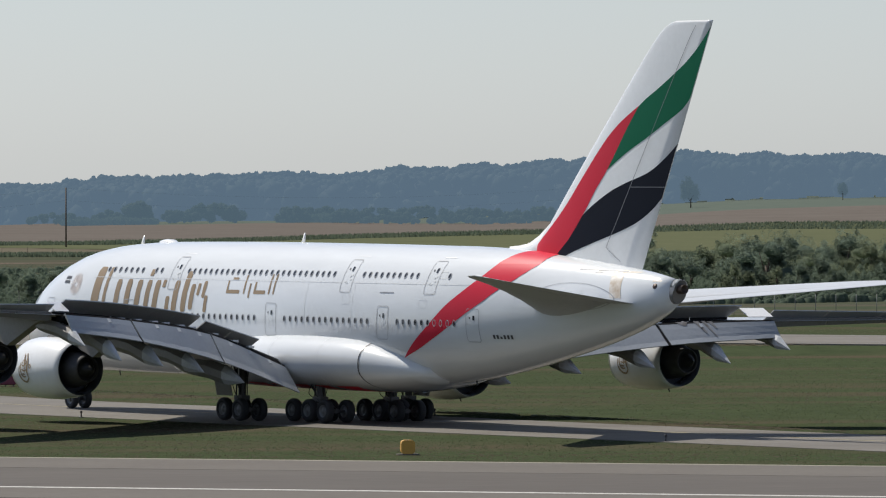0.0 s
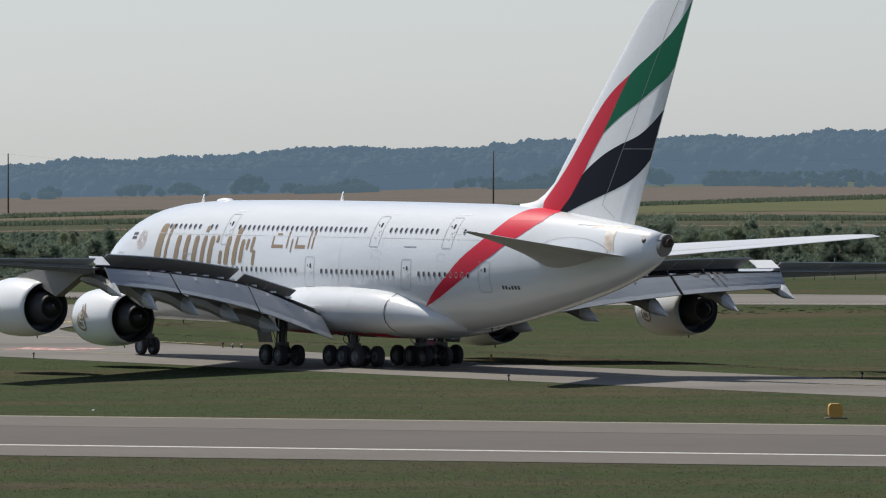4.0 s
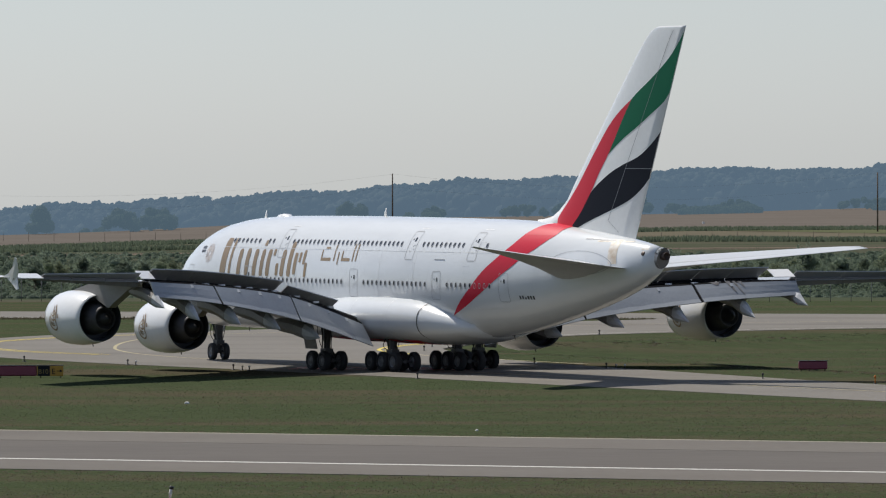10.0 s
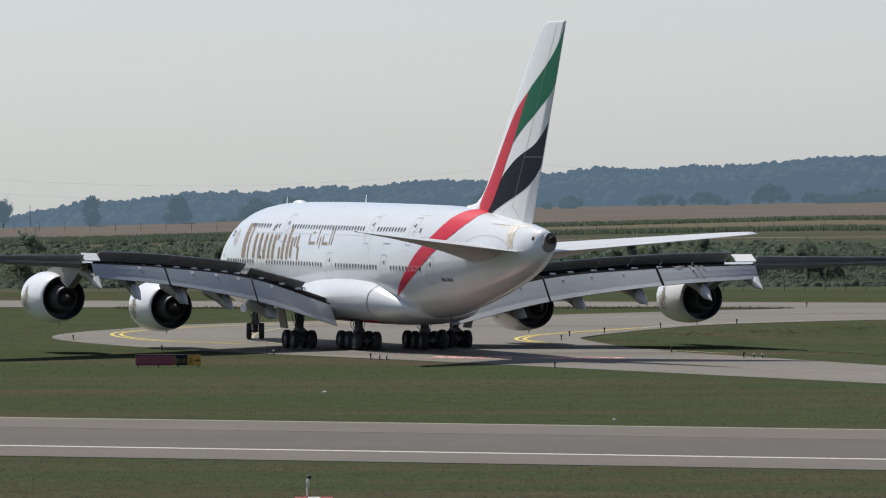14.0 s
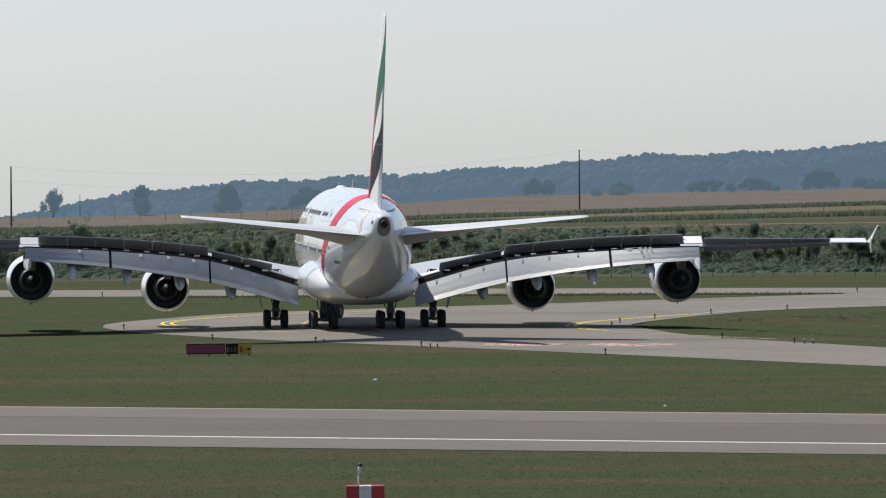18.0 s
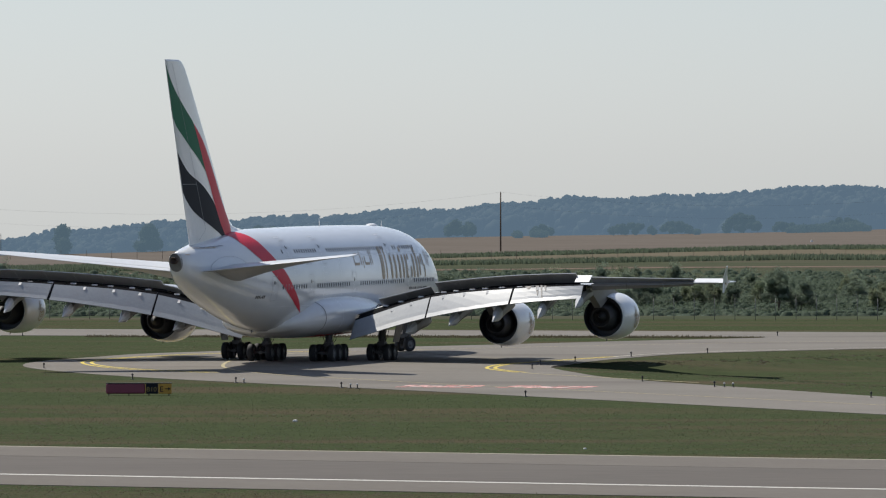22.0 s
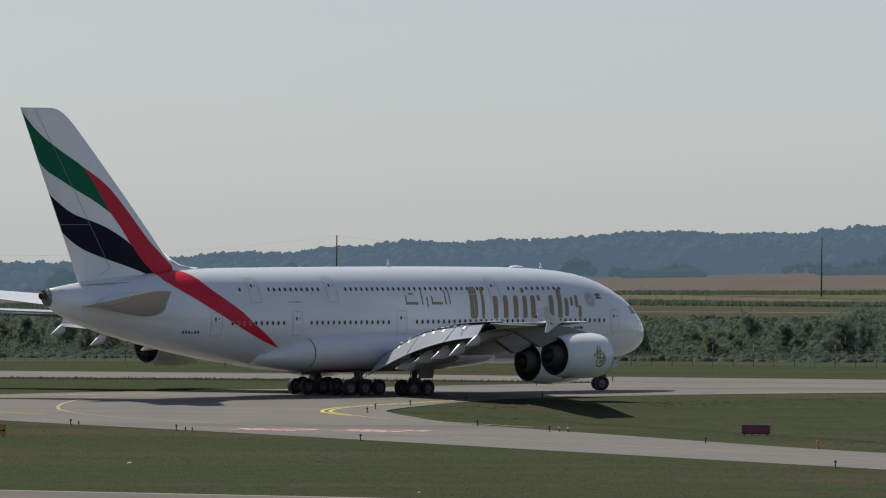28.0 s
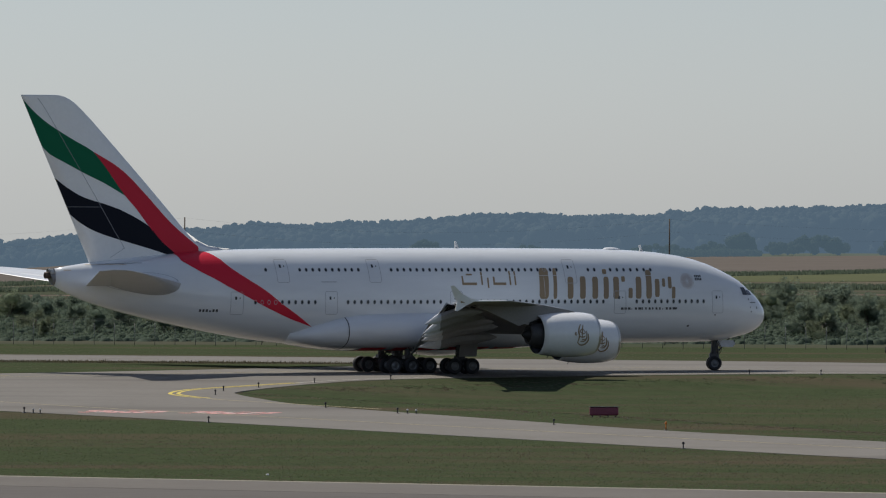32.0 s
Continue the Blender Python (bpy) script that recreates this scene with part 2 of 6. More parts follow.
bm = bmesh.new()
rings = []
for z in [9.0, 9.8, 10.6, 11.3, 12.3, 13.5, 15, 16.5, 18, 19.5, 21, 22, 22.8, 23.4, 23.8, 24.05, 24.18]:
    a, b = fin_front(z), fin_back(z)
    us = [0, .01, .03, .07, .14, .25, .4, .55, .7, .85, 1]
    left = [B(a + (b - a) * u, fin_half(a + (b - a) * u, z) if u else 0, z) for u in us]
    right = [B(a + (b - a) * u, -fin_half(a + (b - a) * u, z), z) for u in us[:0:-1]]
    rings.append(left + right)
loft(bm, rings)
fin = part("fin", bm, WHITE, plane, "white vertical tail fin")
bm = bmesh.new()
rings = []
for s, top, half in ((53.2, 10.93, .02), (54.2, 11.0, .10), (55.2, 11.15, .16), (56.2, 11.6, .22), (57.4, 12.4, .20)):
    rings.append([B(s, half, 10.4), B(s, half * .7, (10.4 + top) / 2), B(s, 0, top), B(s, -half * .7, (10.4 + top) / 2), B(s, -half, 10.4)])
loft(bm, rings)
part("fin_fillet", bm, WHITE, plane)


def fin_patch(name, mat, side, front, back, z0, z1, label, n=30, cols=8):
    """Paint on the fin between two lines s(z), within its edges."""
    bm = bmesh.new()
    vs = []
    for z in frange(z0, z1, n):
        a = max(curve(front, z), fin_front(z) + 0.02)
        b = max(a, min(curve(back, z), fin_back(z) - 0.02))
        row = []
        for j in range(cols + 1):
            s = a + (b - a) * j / cols
            row.append(bm.verts.new(B(s, side * (fin_half(s, z) + 0.014), z)))
        vs.append(row)
    for a, b in zip(vs, vs[1:]):
        for j in range(cols):
            q = (a[j], a[j + 1], b[j + 1], b[j])
            bm.faces.new(q if side < 0 else q[::-1])
    return part(name, bm, mat, fin, label)


RED_FRONT = [(10.0, 55.0), (10.71, 55.75), (11.48, 56.84), (13.22, 59.01), (15.44, 61.18), (17.28, 63.07), (18.27, 64.42), (19.29, 66.3)]
RED_BACK = [(9.88, 57.8), (10.62, 58.74), (11.49, 59.82), (12.97, 61.18), (14.33, 62.26), (15.51, 63.34), (18.02, 65.23), (19.29, 66.3)]
GREEN_FRONT = [(15.51, 63.34), (16.5, 64.1), (18.02, 65.23), (19.29, 66.32), (20.46, 68.45), (21.73, 70.59), (22.78, 71.92), (24.2, 73.3)]
GREEN_BACK = [(15.51, 63.36), (16.54, 65.22), (17.4, 67.1), (18.21, 68.71), (19.03, 70.32), (19.91, 71.44), (20.6, 73.5), (24.2, 75)]
BLACK_FRONT = [(9.88, 57.82), (10.62, 58.74), (11.49, 59.82), (12.92, 61.18), (14.21, 63.61), (14.77, 65.22), (15.31, 67.1), (16.17, 68.71), (17.27, 70.23)]
BLACK_BACK = [(9.88, 57.92), (10.63, 60.09), (11.32, 62.52), (11.92, 64.68), (12.48, 66.29), (13.22, 67.63), (13.96, 68.71), (14.4, 70.5), (17.27, 73)]
for side in (1, -1):
    fin_patch("red_stripe", RED, side, RED_FRONT, RED_BACK, 10.35, 19.29, "red painted stripe")
    fin_patch("green_stripe", GREEN, side, GREEN_FRONT, GREEN_BACK, 15.51, 24.1, "green painted stripe")
    fin_patch("black_stripe", BLACK, side, BLACK_FRONT, BLACK_BACK, 10.2, 17.27, "black painted stripe")
    bm = bmesh.new()
    def seam_s(z):
        return fin_front(z) + (fin_back(z) - fin_front(z)) * 0.66 + max(0, 10.95 - z) * 2.0
    zs = frange(10.15, 10.95, 4) + frange(11.6, 23.9, 22)
    for za, zb in zip(zs, zs[1:]):
        q = []
        for z, w in ((za, 0), (za, .05), (zb, .05), (zb, 0)):
            s = seam_s(z) + w
            q.append(bm.verts.new(B(s, side * (fin_half(s, z) + 0.02), z)))
        bm.faces.new(q if side < 0 else q[::-1])
    for j in range(6):
        q = []
        for u, dz in ((j / 6, 0), ((j + 1) / 6, 0), ((j + 1) / 6, .035), (j / 6, .035)):
            z = 14.5 + dz
            s = seam_s(z) + (fin_back(z) - .03 - seam_s(z)) * u
            q.append(bm.verts.new(B(s, side * (fin_half(s, z) + 0.02), z)))
        bm.faces.new(q if side < 0 else q[::-1])
    part("rudder_seam", bm, SEAM, fin)

# tail cone end with its exhaust
bm = bmesh.new()
end = [Vector((34 - 69.95, q.y, q.z)) for q in fus_ring(69.95)]
end_mid = (max(q.z for q in end) + min(q.z for q in end)) / 2
def tail_ring(ds, k, lean=.3):
    """The cut at the tail's end, which reaches further aft at its top than at its foot."""
    return [Vector((34 - 69.95 - ds - lean * (q.z - end_mid), q.y * k, end_mid + (q.z - end_mid) * k)) for q in end]


loft(bm, [tail_ring(0, .995, 0), tail_ring(.10, .985, .1), tail_ring(.34, .955), tail_ring(.37, .92), tail_ring(.34, .88)])
part("tail_cap", bm, CAP, plane, "dull grey metal tail cone end", smooth=False)
bm = bmesh.new()
up = sorted((i for i, q in enumerate(end) if q.z > end_mid + .22), key=lambda i: end[i].y)
loft(bm, [[tail_ring(ds, k, lean)[i] + Vector((0, 0, .012)) for i in up] for ds, k, lean in ((0, 1.01, 0), (.16, .995, .15), (.38, .972, .3))], caps=False, closed=False)
bmesh.ops.solidify(bm, geom=bm.faces[:], thickness=.02)
part("tail_hood", bm, SKIN, plane, "white hood over the tail exhaust")
bm = bmesh.new()
loft(bm, [[B(a, r * math.cos(2 * math.pi * i / 20), end_mid + .16 + r * math.sin(2 * math.pi * i / 20)) for i in range(20)] for a, r in ((69.9, .30), (70.75, .28), (70.78, .25), (70.4, .22))], caps=True)
bmesh.ops.recalc_face_normals(bm, faces=bm.faces)
part("exhaust_pipe", bm, RUST, plane, "sooty brown auxiliary exhaust pipe")
bm = bmesh.new()
p, nrm = fus_skin(68.9, 8.75, 1, -.05)
rod(bm, p, p + nrm * .07, 0.17, 0.16, 14)
part("tail_vent", bm, RUST, plane, "dark round tail vent")
STAIN = material("brown_heat_stain", (0.46, 0.36, 0.25), 0.5, vary=0.0, scale=0.45, fine=3, tint=(0.76, 0.74, 0.70))
skin_patch("heat_stain", STAIN, 1, [(z, 65.1 + (9.7 - z) * .3, 66.1 + (9.7 - z) * .22) for z in frange(8.0, 9.66, 8)], plane, 0.01, 3, "brown heat stain below the fin")
for side in (1, -1):
    skin_patch("heat_stain", STAIN, side, [(z, 63.6 + (9.55 - z), 67.2) for z in frange(9.5, 9.58, 3)], plane, 0.010, 6, "rusty streak along the fin's foot")
    skin_patch("heat_stain", STAIN, side, [(z, 68.6, 69.6) for z in frange(9.0, 9.1, 3)], plane, 0.010, 4, "rusty smear before the tail exhaust")


# belly fairing
def belly_ring(s, n=32):
    w = curve([(21, 3.0), (24, 3.75), (29, 4.25), (35, 4.55), (41, 4.55), (43.6, 4.35), (46, 3.75), (48.5, 2.6)], s)
    hi = curve([(21, 4.1), (24, 4.9), (29, 5.55), (35, 5.75), (41, 5.65), (43.6, 5.4), (46, 4.75), (48.5, 3.8)], s)
    lo = curve([(21, 2.5), (24, 2.2), (29, 2.0), (35, 1.95), (41, 1.95), (43.6, 2.0), (46, 2.25), (48.5, 2.75)], s)
    c = lo + 0.5 * (hi - lo)
    out = []
    for i in range(n):
        a = 2 * math.pi * i / n
        ca, sa = math.cos(a), math.sin(a)
        k = (abs(ca) ** 2.5 + abs(sa) ** 2.5) ** (-1 / 2.5)
        out.append(B(s, w * k * ca, c + (hi - c) * k * sa))
    return out


bm = bmesh.new()
loft(bm, [belly_ring(s) for s in (21, 22, 23.5, 25, 27, 29, 32, 35, 38, 41, 42.5, 43.6, 44.6, 46, 47.2, 48.5)])
part("belly_fairing", bm, SKIN, plane, "white bulged belly fairing")
bm = bmesh.new()
rings = []
for ds, k in ((0, 1.004), (.09, 1.004)):
    rings.append([Vector((p.x, p.y * k, 3.5 + (p.z - 3.5) * k)) for p in belly_ring(43.6 + ds, 48)])
loft(bm, rings, caps=False)
part("fairing_seam", bm, INK, plane, "dark rubber seam")
for s in (27.0, 30.5, 34.0, 39.4):
    bm = bmesh.new()
    rings = []
    for ds in (0, .035):
        rings.append([Vector((p.x, p.y * 1.003, 3.5 + (p.z - 3.5) * 1.003)) for p in belly_ring(s + ds, 48)])
    loft(bm, rings, caps=False)
    part("panel_seam", bm, FAINT, plane)
# red plain shapes painted on the belly
for k, (s0, s1) in enumerate(((26.2, 28.6), (29.2, 31.4), (32.0, 33.2), (34.0, 36.2), (37.0, 38.6), (39.4, 41.8))):
    bm = bmesh.new()
    rings = []
    for s in frange(s0, s1, 5):
        ring = belly_ring(s, 64)
        low = sorted([p for p in ring if p.z < 2.32 + .03 * (k % 2)], key=lambda p: p.y)
        rings.append([Vector((p.x, p.y * 1.003, p.z - .012)) for p in low])
    n = min(len(r) for r in rings)
    rings = [[r[int(round(j * (len(r) - 1) / (n - 1)))] for j in range(n)] for r in rings]
    loft(bm, rings, caps=False, closed=False)
    part("belly_bar", bm, RED, plane, "red painted shape under the belly")
# cabin windows, doors
bm = bmesh.new()
n = 14
ring0 = [Vector((.135 * math.cos(2*math.pi*i/n), .195 * math.sin(2*math.pi*i/n), 0.0)) for i in range(n)]
loft(bm, [[p * 1.12 for p in ring0], [Vector((p.x * 1.08, p.y * 1.06, .016)) for p in ring0], [Vector((p.x * .86, p.y * .88, .016)) for p in ring0], [Vector((p.x * .8, p.y * .84, .004)) for p in ring0]], caps=True)
for fc in bm.faces:
    if len(fc.verts) > 4 and fc.calc_center_median().z > .002:
        fc.material_index = 1
window_mesh = bpy.data.meshes.new("window")
bm.to_mesh(window_mesh)
bm.free()
window_mesh.materials.append(RIM)
window_mesh.materials.append(GLASS)
PITCH = 0.632


def row(a, b):
    k = int(round(abs(b - a) / PITCH))
    return [a + (b - a) * i / max(1, k) for i in range(k + 1)]


UPPER = [51.04] + row(47.8, 42.13) + row(38.93, 22.6) + [19.43, 18.8] + row(17.2, 13.1)
LOWER = row(52.23, 46.58) + row(43.41, 34.36) + row(31.0, 18.2) + row(14.83, 7.93)
for side in (1, -1):
    for zs, z in ((UPPER, 9.1), (LOWER, 6.28)):
        for s in zs:
            p, nrm = fus_skin(s, z, side, 0.006)
            up = Vector((0, 0, 1))
            ax = up.cross(nrm).normalized()
            m = Matrix((ax, nrm.cross(ax).normalized(), nrm)).transposed().to_4x4()
            m.translation = p
            w = new("window", window_mesh)
            w.parent = plane
            w.matrix_basis = m

DOORS = [(6.4, 5.2, 7.22), (16.5, 5.2, 7.24), (32.8, 5.2, 7.24), (45.0, 5.2, 7.24), (53.9, 5.2, 7.2), (21.3, 7.9, 10.0), (40.6, 7.98, 10.02), (49.5, 7.98, 10.02)]
for side in (1, -1):
    for s, z0, z1 in DOORS:
        w = 0.6
        bm = bmesh.new()
        def quad(pts, off):
            vs = [bm.verts.new(fus_skin(a, z, side, off)[0]) for a, z in pts]
            bm.faces.new(vs if side < 0 else vs[::-1])
        k = 8
        e = 0.045
        for i in range(k):
            za, zb = z0 + .12 + (z1 - z0 - .24) * i / k, z0 + .12 + (z1 - z0 - .24) * (i + 1) / k
            for sx in (s - w, s + w - e):
                quad([(sx, za), (sx + e, za), (sx + e, zb), (sx, zb)], 0.014)
        for z in (z0, z1 - e):
            quad([(s - w + .12, z), (s + w - .12, z), (s + w - .12, z + e), (s - w + .12, z + e)], 0.014)
        for cx, sg in ((s - w, 1), (s + w, -1)):
            for cz, sz in ((z0, 1), (z1, -1)):
                pts = [(cx, cz + sz * .12), (cx + sg * .045, cz + sz * .12), (cx + sg * .12, cz + sz * .045), (cx + sg * .12, cz)]
                if sg * sz < 0:
                    pts = pts[::-1]
                quad(pts, 0.014)
        door = part("cabin_door", bm, DOORLINE, plane, "white cabin door outlined by a grey seam", smooth=False)
        skin_bar("door_window", GLASS, side, s + .02, s + .2, z0 + 1.3, z0 + 1.58, door)
        skin_bar("door_handle", INK, side, s - .3, s - .2, z0 + 1.38, z0 + 1.5, door)
        for a, b in ((-.1, .55), (.18, .75), (.05, .95), (-.3, .62), (.22, 1.02)):
            skin_bar("door_mark", FAINT, side, s + a, s + a + .16, z0 + b, z0 + b + .09, door)

# skin seams, access panels and small marks on the flanks
for side in (1, -1):
    for s0, s1, z, h in ((11.5, 39.9, 8.58, .03), (41.3, 53.4, 8.58, .03), (30.0, 54.0, 4.72, .02), (56.5, 64.0, 7.35, .02)):
        for k in range(6):
            a, b = s0 + (s1 - s0) * k / 6, s0 + (s1 - s0) * (k + 1) / 6
            skin_patch("panel_seam", FAINT, side, [(z, a, b), (z + h, a, b)], plane, 0.012, 6)
    for s in (24.0, 36.5, 41.6, 57.5, 63.2):
        skin_bar("panel_seam", FAINT, side, s, s + .03, max(5.0, fus(s)[1] + 1.6), 8.5, plane)
    for s, z, w, h in ((40.9, 7.3, .42, .5), (49.0, 7.2, .42, .45), (50.4, 8.95, .3, .4)):
        for a, b, c, d in ((s - w, s + w, z, z + .025), (s - w, s + w, z + h, z + h + .025), (s - w, s - w + .025, z, z + h), (s + w - .025, s + w, z, z + h)):
            skin_bar("access_panel", FAINT, side, a, b, c, d, plane)
    skin_bar("flank_rail", SEAM, side, 44.4, 45.9, 8.02, 8.07, plane)
    for s in (41.0, 50.0, 21.6):
        skin_bar("drip_rail", FAINT, side, s - .6, s + .6, 10.18, 10.22, plane)

for side in (1, -1):
    for k in range(5):
        a = 62.2 + k * .8
        skin_patch("fin_root_seam", SEAM, side, [(9.66 - k * .03, a, a + .8), (9.71 - k * .03, a, a + .8)], plane, 0.014, 4)

# oval panel at the root of each tailplane
for side in (1, -1):
    bm = bmesh.new()
    n = 40
    for j in range(n):
        q = []
        for a, k in ((j, 1), (j + 1, 1), (j + 1, 1.03), (j, 1.03)):
            u = 2 * math.pi * a / n
            w = abs(math.sin(u)) ** 1.3 * (1 if math.sin(u) > 0 else -1)
            q.append(bm.verts.new(fus_skin(62.6 + 3.3 * k * math.cos(u), 8.05 + .8 * k * w - .08 * math.cos(u), side, .012)[0]))
        bm.faces.new(q if side < 0 else q[::-1])
    part("root_panel_seam", bm, DOORLINE, plane, "grey seam of the tailplane's root panel")

# cockpit glass
for side in (1, -1):
    for s0, s1, z0, z1 in ((2.0, 2.62, 6.8, 7.25), (2.7, 3.3, 6.82, 7.5)):
        skin_bar("cockpit_window", GLASS, side, s0, s1, z0, z1, plane, 0.15, "dark cockpit window pane")

# airline name in plain gold bars, smaller marks in plain bars
STROKES = [(.25, 1.15, 0, 2.72), (1.6, 1.95, 0, 2.7), (2.95, 3.5, 0, 1.95), (4.15, 4.7, 0, 1.98), (5.35, 5.9, 0, 1.95), (6.45, 6.95, 0, 1.95), (6.5, 6.9, 2.2, 2.62), (7.4, 7.95, 0, 1.95), (8.25, 8.6, 1.5, 1.98),
           (8.85, 9.25, .05, .95), (9.6, 10.15, 0, 1.95), (10.65, 11.2, 0, 2.55), (11.5, 11.95, .15, 1.75), (12.25, 12.55, 1.05, 1.8), (12.85, 13.2, .9, 1.95), (13.15, 13.5, 0, 1.05)]
for side in (1, -1):
    for a, b, z0, z1 in STROKES:
        # the word runs towards the nose on the right side and towards the tail on the left one
        if side < 0:
            s1, s0 = 24.75 - a * 1.03, 24.75 - b * 1.03
        else:
            s0, s1 = 11.6 + a * 1.03, 11.6 + b * 1.03
        rows = []
        for u in (0, .04, .1, .3, .5, .7, .9, .96, 1):
            k = (.18 if u in (0, 1) else .09 if u in (.04, .96) else 0) * (s1 - s0)
            lean = .14 * (u - .5) * (1 if side > 0 else -1) * (z1 - z0) / 2
            rows.append((6.53 + z0 + (z1 - z0) * u, s0 + k + lean, s1 - k + lean))
        skin_patch("name_bar", GOLD, side, rows, plane, 0.012, 3)
    for k, (a, b, z0, z1) in enumerate(((0, .16, 7.75, 9.0), (.5, .66, 7.75, 9.0), (1.0, 2.2, 7.75, 7.98), (2.1, 2.28, 7.75, 8.5), (2.7, 2.86, 7.5, 8.4), (3.3, 3.46, 7.75, 8.9), (3.9, 5.3, 7.75, 7.98), (5.2, 5.36, 7.75, 8.55), (4.3, 4.9, 8.6, 8.75))):
        s0, s1 = (26.8 + a, 26.8 + b)
        if side > 0:
            s0, s1 = 32.9 - b, 32.9 - a
        skin_bar("script_bar", GOLD, side, s0, s1, z0, z1, plane)
    for i in range(17):
        w = (.26, .26, .26, .08, .2, .32, .1, .14, .2, .14, .2, .18, .08, .2, .22, .34, .1)[i]
        a = 10.5 + i * .35 if side > 0 else 16.4 - i * .35 - w
        skin_bar("address_bar", INK, side, a, a + w, 5.55, 5.55 + (.1 if w < .1 else .2), plane, .02)
    for i in range(6):
        skin_bar("registration_bar", INK, side, 55.6 + i * .3, 55.78 + i * .3, 5.44, 5.68 if i != 2 else 5.58, plane)
    for i in range(8):
        a = (7.75 + (i % 4) * .19) if side > 0 else (8.5 - (i % 4) * .19)
        skin_bar("small_text_bar", INK, side, a, a + .13, 8.42 - .27 * (i // 4), 8.62 - .27 * (i // 4), plane)
    # round emblem of small dots in rings
    bm = bmesh.new()
    for r, n, d in ((.18, 8, .05), (.3, 14, .055), (.42, 20, .055), (.54, 26, .05), (.66, 30, .04)):
        for j in range(n):
            a = 2 * math.pi * (j + .5 * (n % 4 == 0)) / n
            c, z = 9.5 + r * math.cos(a), 8.1 + r * math.sin(a)
            vs = [bm.verts.new(fus_skin(c + d * math.cos(q * 1.0472), z + d * math.sin(q * 1.0472), side, .012)[0]) for q in range(6)]
            bm.faces.new(vs if side < 0 else vs[::-1])
    tagged(part("round_emblem", bm, DOTS, plane), "pale round emblem of small dots", kind="stuff")
    # probes and small marks on the nose
    for s, z, w, h in ((2.6, 6.35, .1, .16), (2.45, 5.65, .1, .12), (2.35, 5.25, .12, .12), (1.55, 5.55, .1, .2), (6.6, 5.0, .14, .1), (9.2, 4.0, .22, .16)):
        skin_bar("nose_probe", INK, side, s, s + w, z, z + h, plane)
    skin_bar("small_text_bar", INK, side, 1.7, 2.5, 6.1, 6.17, plane)

# antennas on the roof
for s, hgt in ((12.5, .55), (31.0, .6), (55.0, .4)):
    z = fus(s)[0]
    bm = bmesh.new()
    loft(bm, [[B(s - .22, 0, z - .05), B(s, .04, z - .05), B(s + .25, 0, z - .05), B(s, -.04, z - .05)], [B(s + .12, 0, z + hgt), B(s + .2, .015, z + hgt), B(s + .27, 0, z + hgt), B(s + .2, -.015, z + hgt)]])
    part("blade_antenna", bm, WHITE, plane)
bm = bmesh.new()
loft(bm, [[B(15.5 + ds, w * math.cos(a), 10.84 + hh * math.sin(a)) for a in frange(0, math.pi, 9)] for ds, w, hh in ((-.9, .05, .02), (-.5, .35, .18), (0, .45, .24), (.6, .4, .22), (1.1, .05, .02))], caps=False, closed=False)
part("antenna_dome", bm, WHITE, plane)
bm = bmesh.new()
for s in (10.0, 50.0):
    rod(bm, B(s, 0, fus(s)[1]), B(s + .1, 0, fus(s)[1] - .28), .05, .03)
part("drain_mast", bm, INK, plane)


# wings
WING_Y = [2.6, 4.4, 7, 11.5, 15, 19.4, 26.3, 33, 38.6]
WING_FRONT = [18.6, 19.9, 22.0, 25.6, 28.4, 31.7, 36.5, 41.2, 45.3]
WING_BACK = [35.0, 35.2, 35.6, 36.9, 38.6, 40.6, 44.3, 47.2, 49.6]
WING_ZF = [3.9, 4.2, 4.75, 5.45, 5.82, 6.1, 6.45, 6.72, 6.95]
WING_ZB = [3.45, 3.75, 4.55, 5.6, 6.0, 6.3, 6.5, 6.68, 6.92]
WING_T = [2.3, 2.1, 1.75, 1.3, 1.1, .9, .62, .45, .3]


def wing_at(y):
    return [curve(list(zip(WING_Y, v)), y) for v in (WING_FRONT, WING_BACK, WING_ZF, WING_ZB, WING_T)]


def airfoil(front, back, t, n=9, belly=.55):
    """A closed ring of an airfoil's section between two points, t metres thick, upper side first."""
    us = [(i / n) ** 1.6 for i in range(n + 1)]
    def th(u):
        return t * (1.48 * math.sqrt(u) - 0.63 * u - 1.758 * u * u + 1.42 * u ** 3 - 0.5075 * u ** 4) + 0.01
    up = [front.lerp(back, u) + Vector((0, 0, th(u) * .52)) for u in us]
    low = [front.lerp(back, u) - Vector((0, 0, th(u) * belly)) for u in us[:0:-1]]
    return up + low


def pale_top(bm):
    """The upper side takes the second material."""
    bm.normal_update()
    for fc in bm.faces:
        fc.material_index = 1 if fc.normal.z > .3 else 0
    return bm


def slab(a, b, c, d, t):
    """A plate with the corners a, b, c, d and its thickness along its normal."""
    bm = bmesh.new()
    nrm = (b - a).cross(d - a).normalized() * t
    loft(bm, [[a, b, c, d], [a + nrm, b + nrm, c + nrm, d + nrm]])
    bmesh.ops.recalc_face_normals(bm, faces=bm.faces)
    return bm


def spline(pts, n=6):
    """A smooth line through a few points."""
    out = []
    for i in range(len(pts) - 1):
        p0, p1, p2, p3 = pts[max(0, i - 1)], pts[i], pts[i + 1], pts[min(len(pts) - 1, i + 2)]
        for k in range(n):
            t = k / n
            out.append(tuple(0.5 * (2*b + (c - a)*t + (2*a - 5*b + 4*c - d)*t*t + (3*b - a - 3*c + d)*t**3) for a, b, c, d in zip(p0, p1, p2, p3)))
    return out + [tuple(pts[-1])]


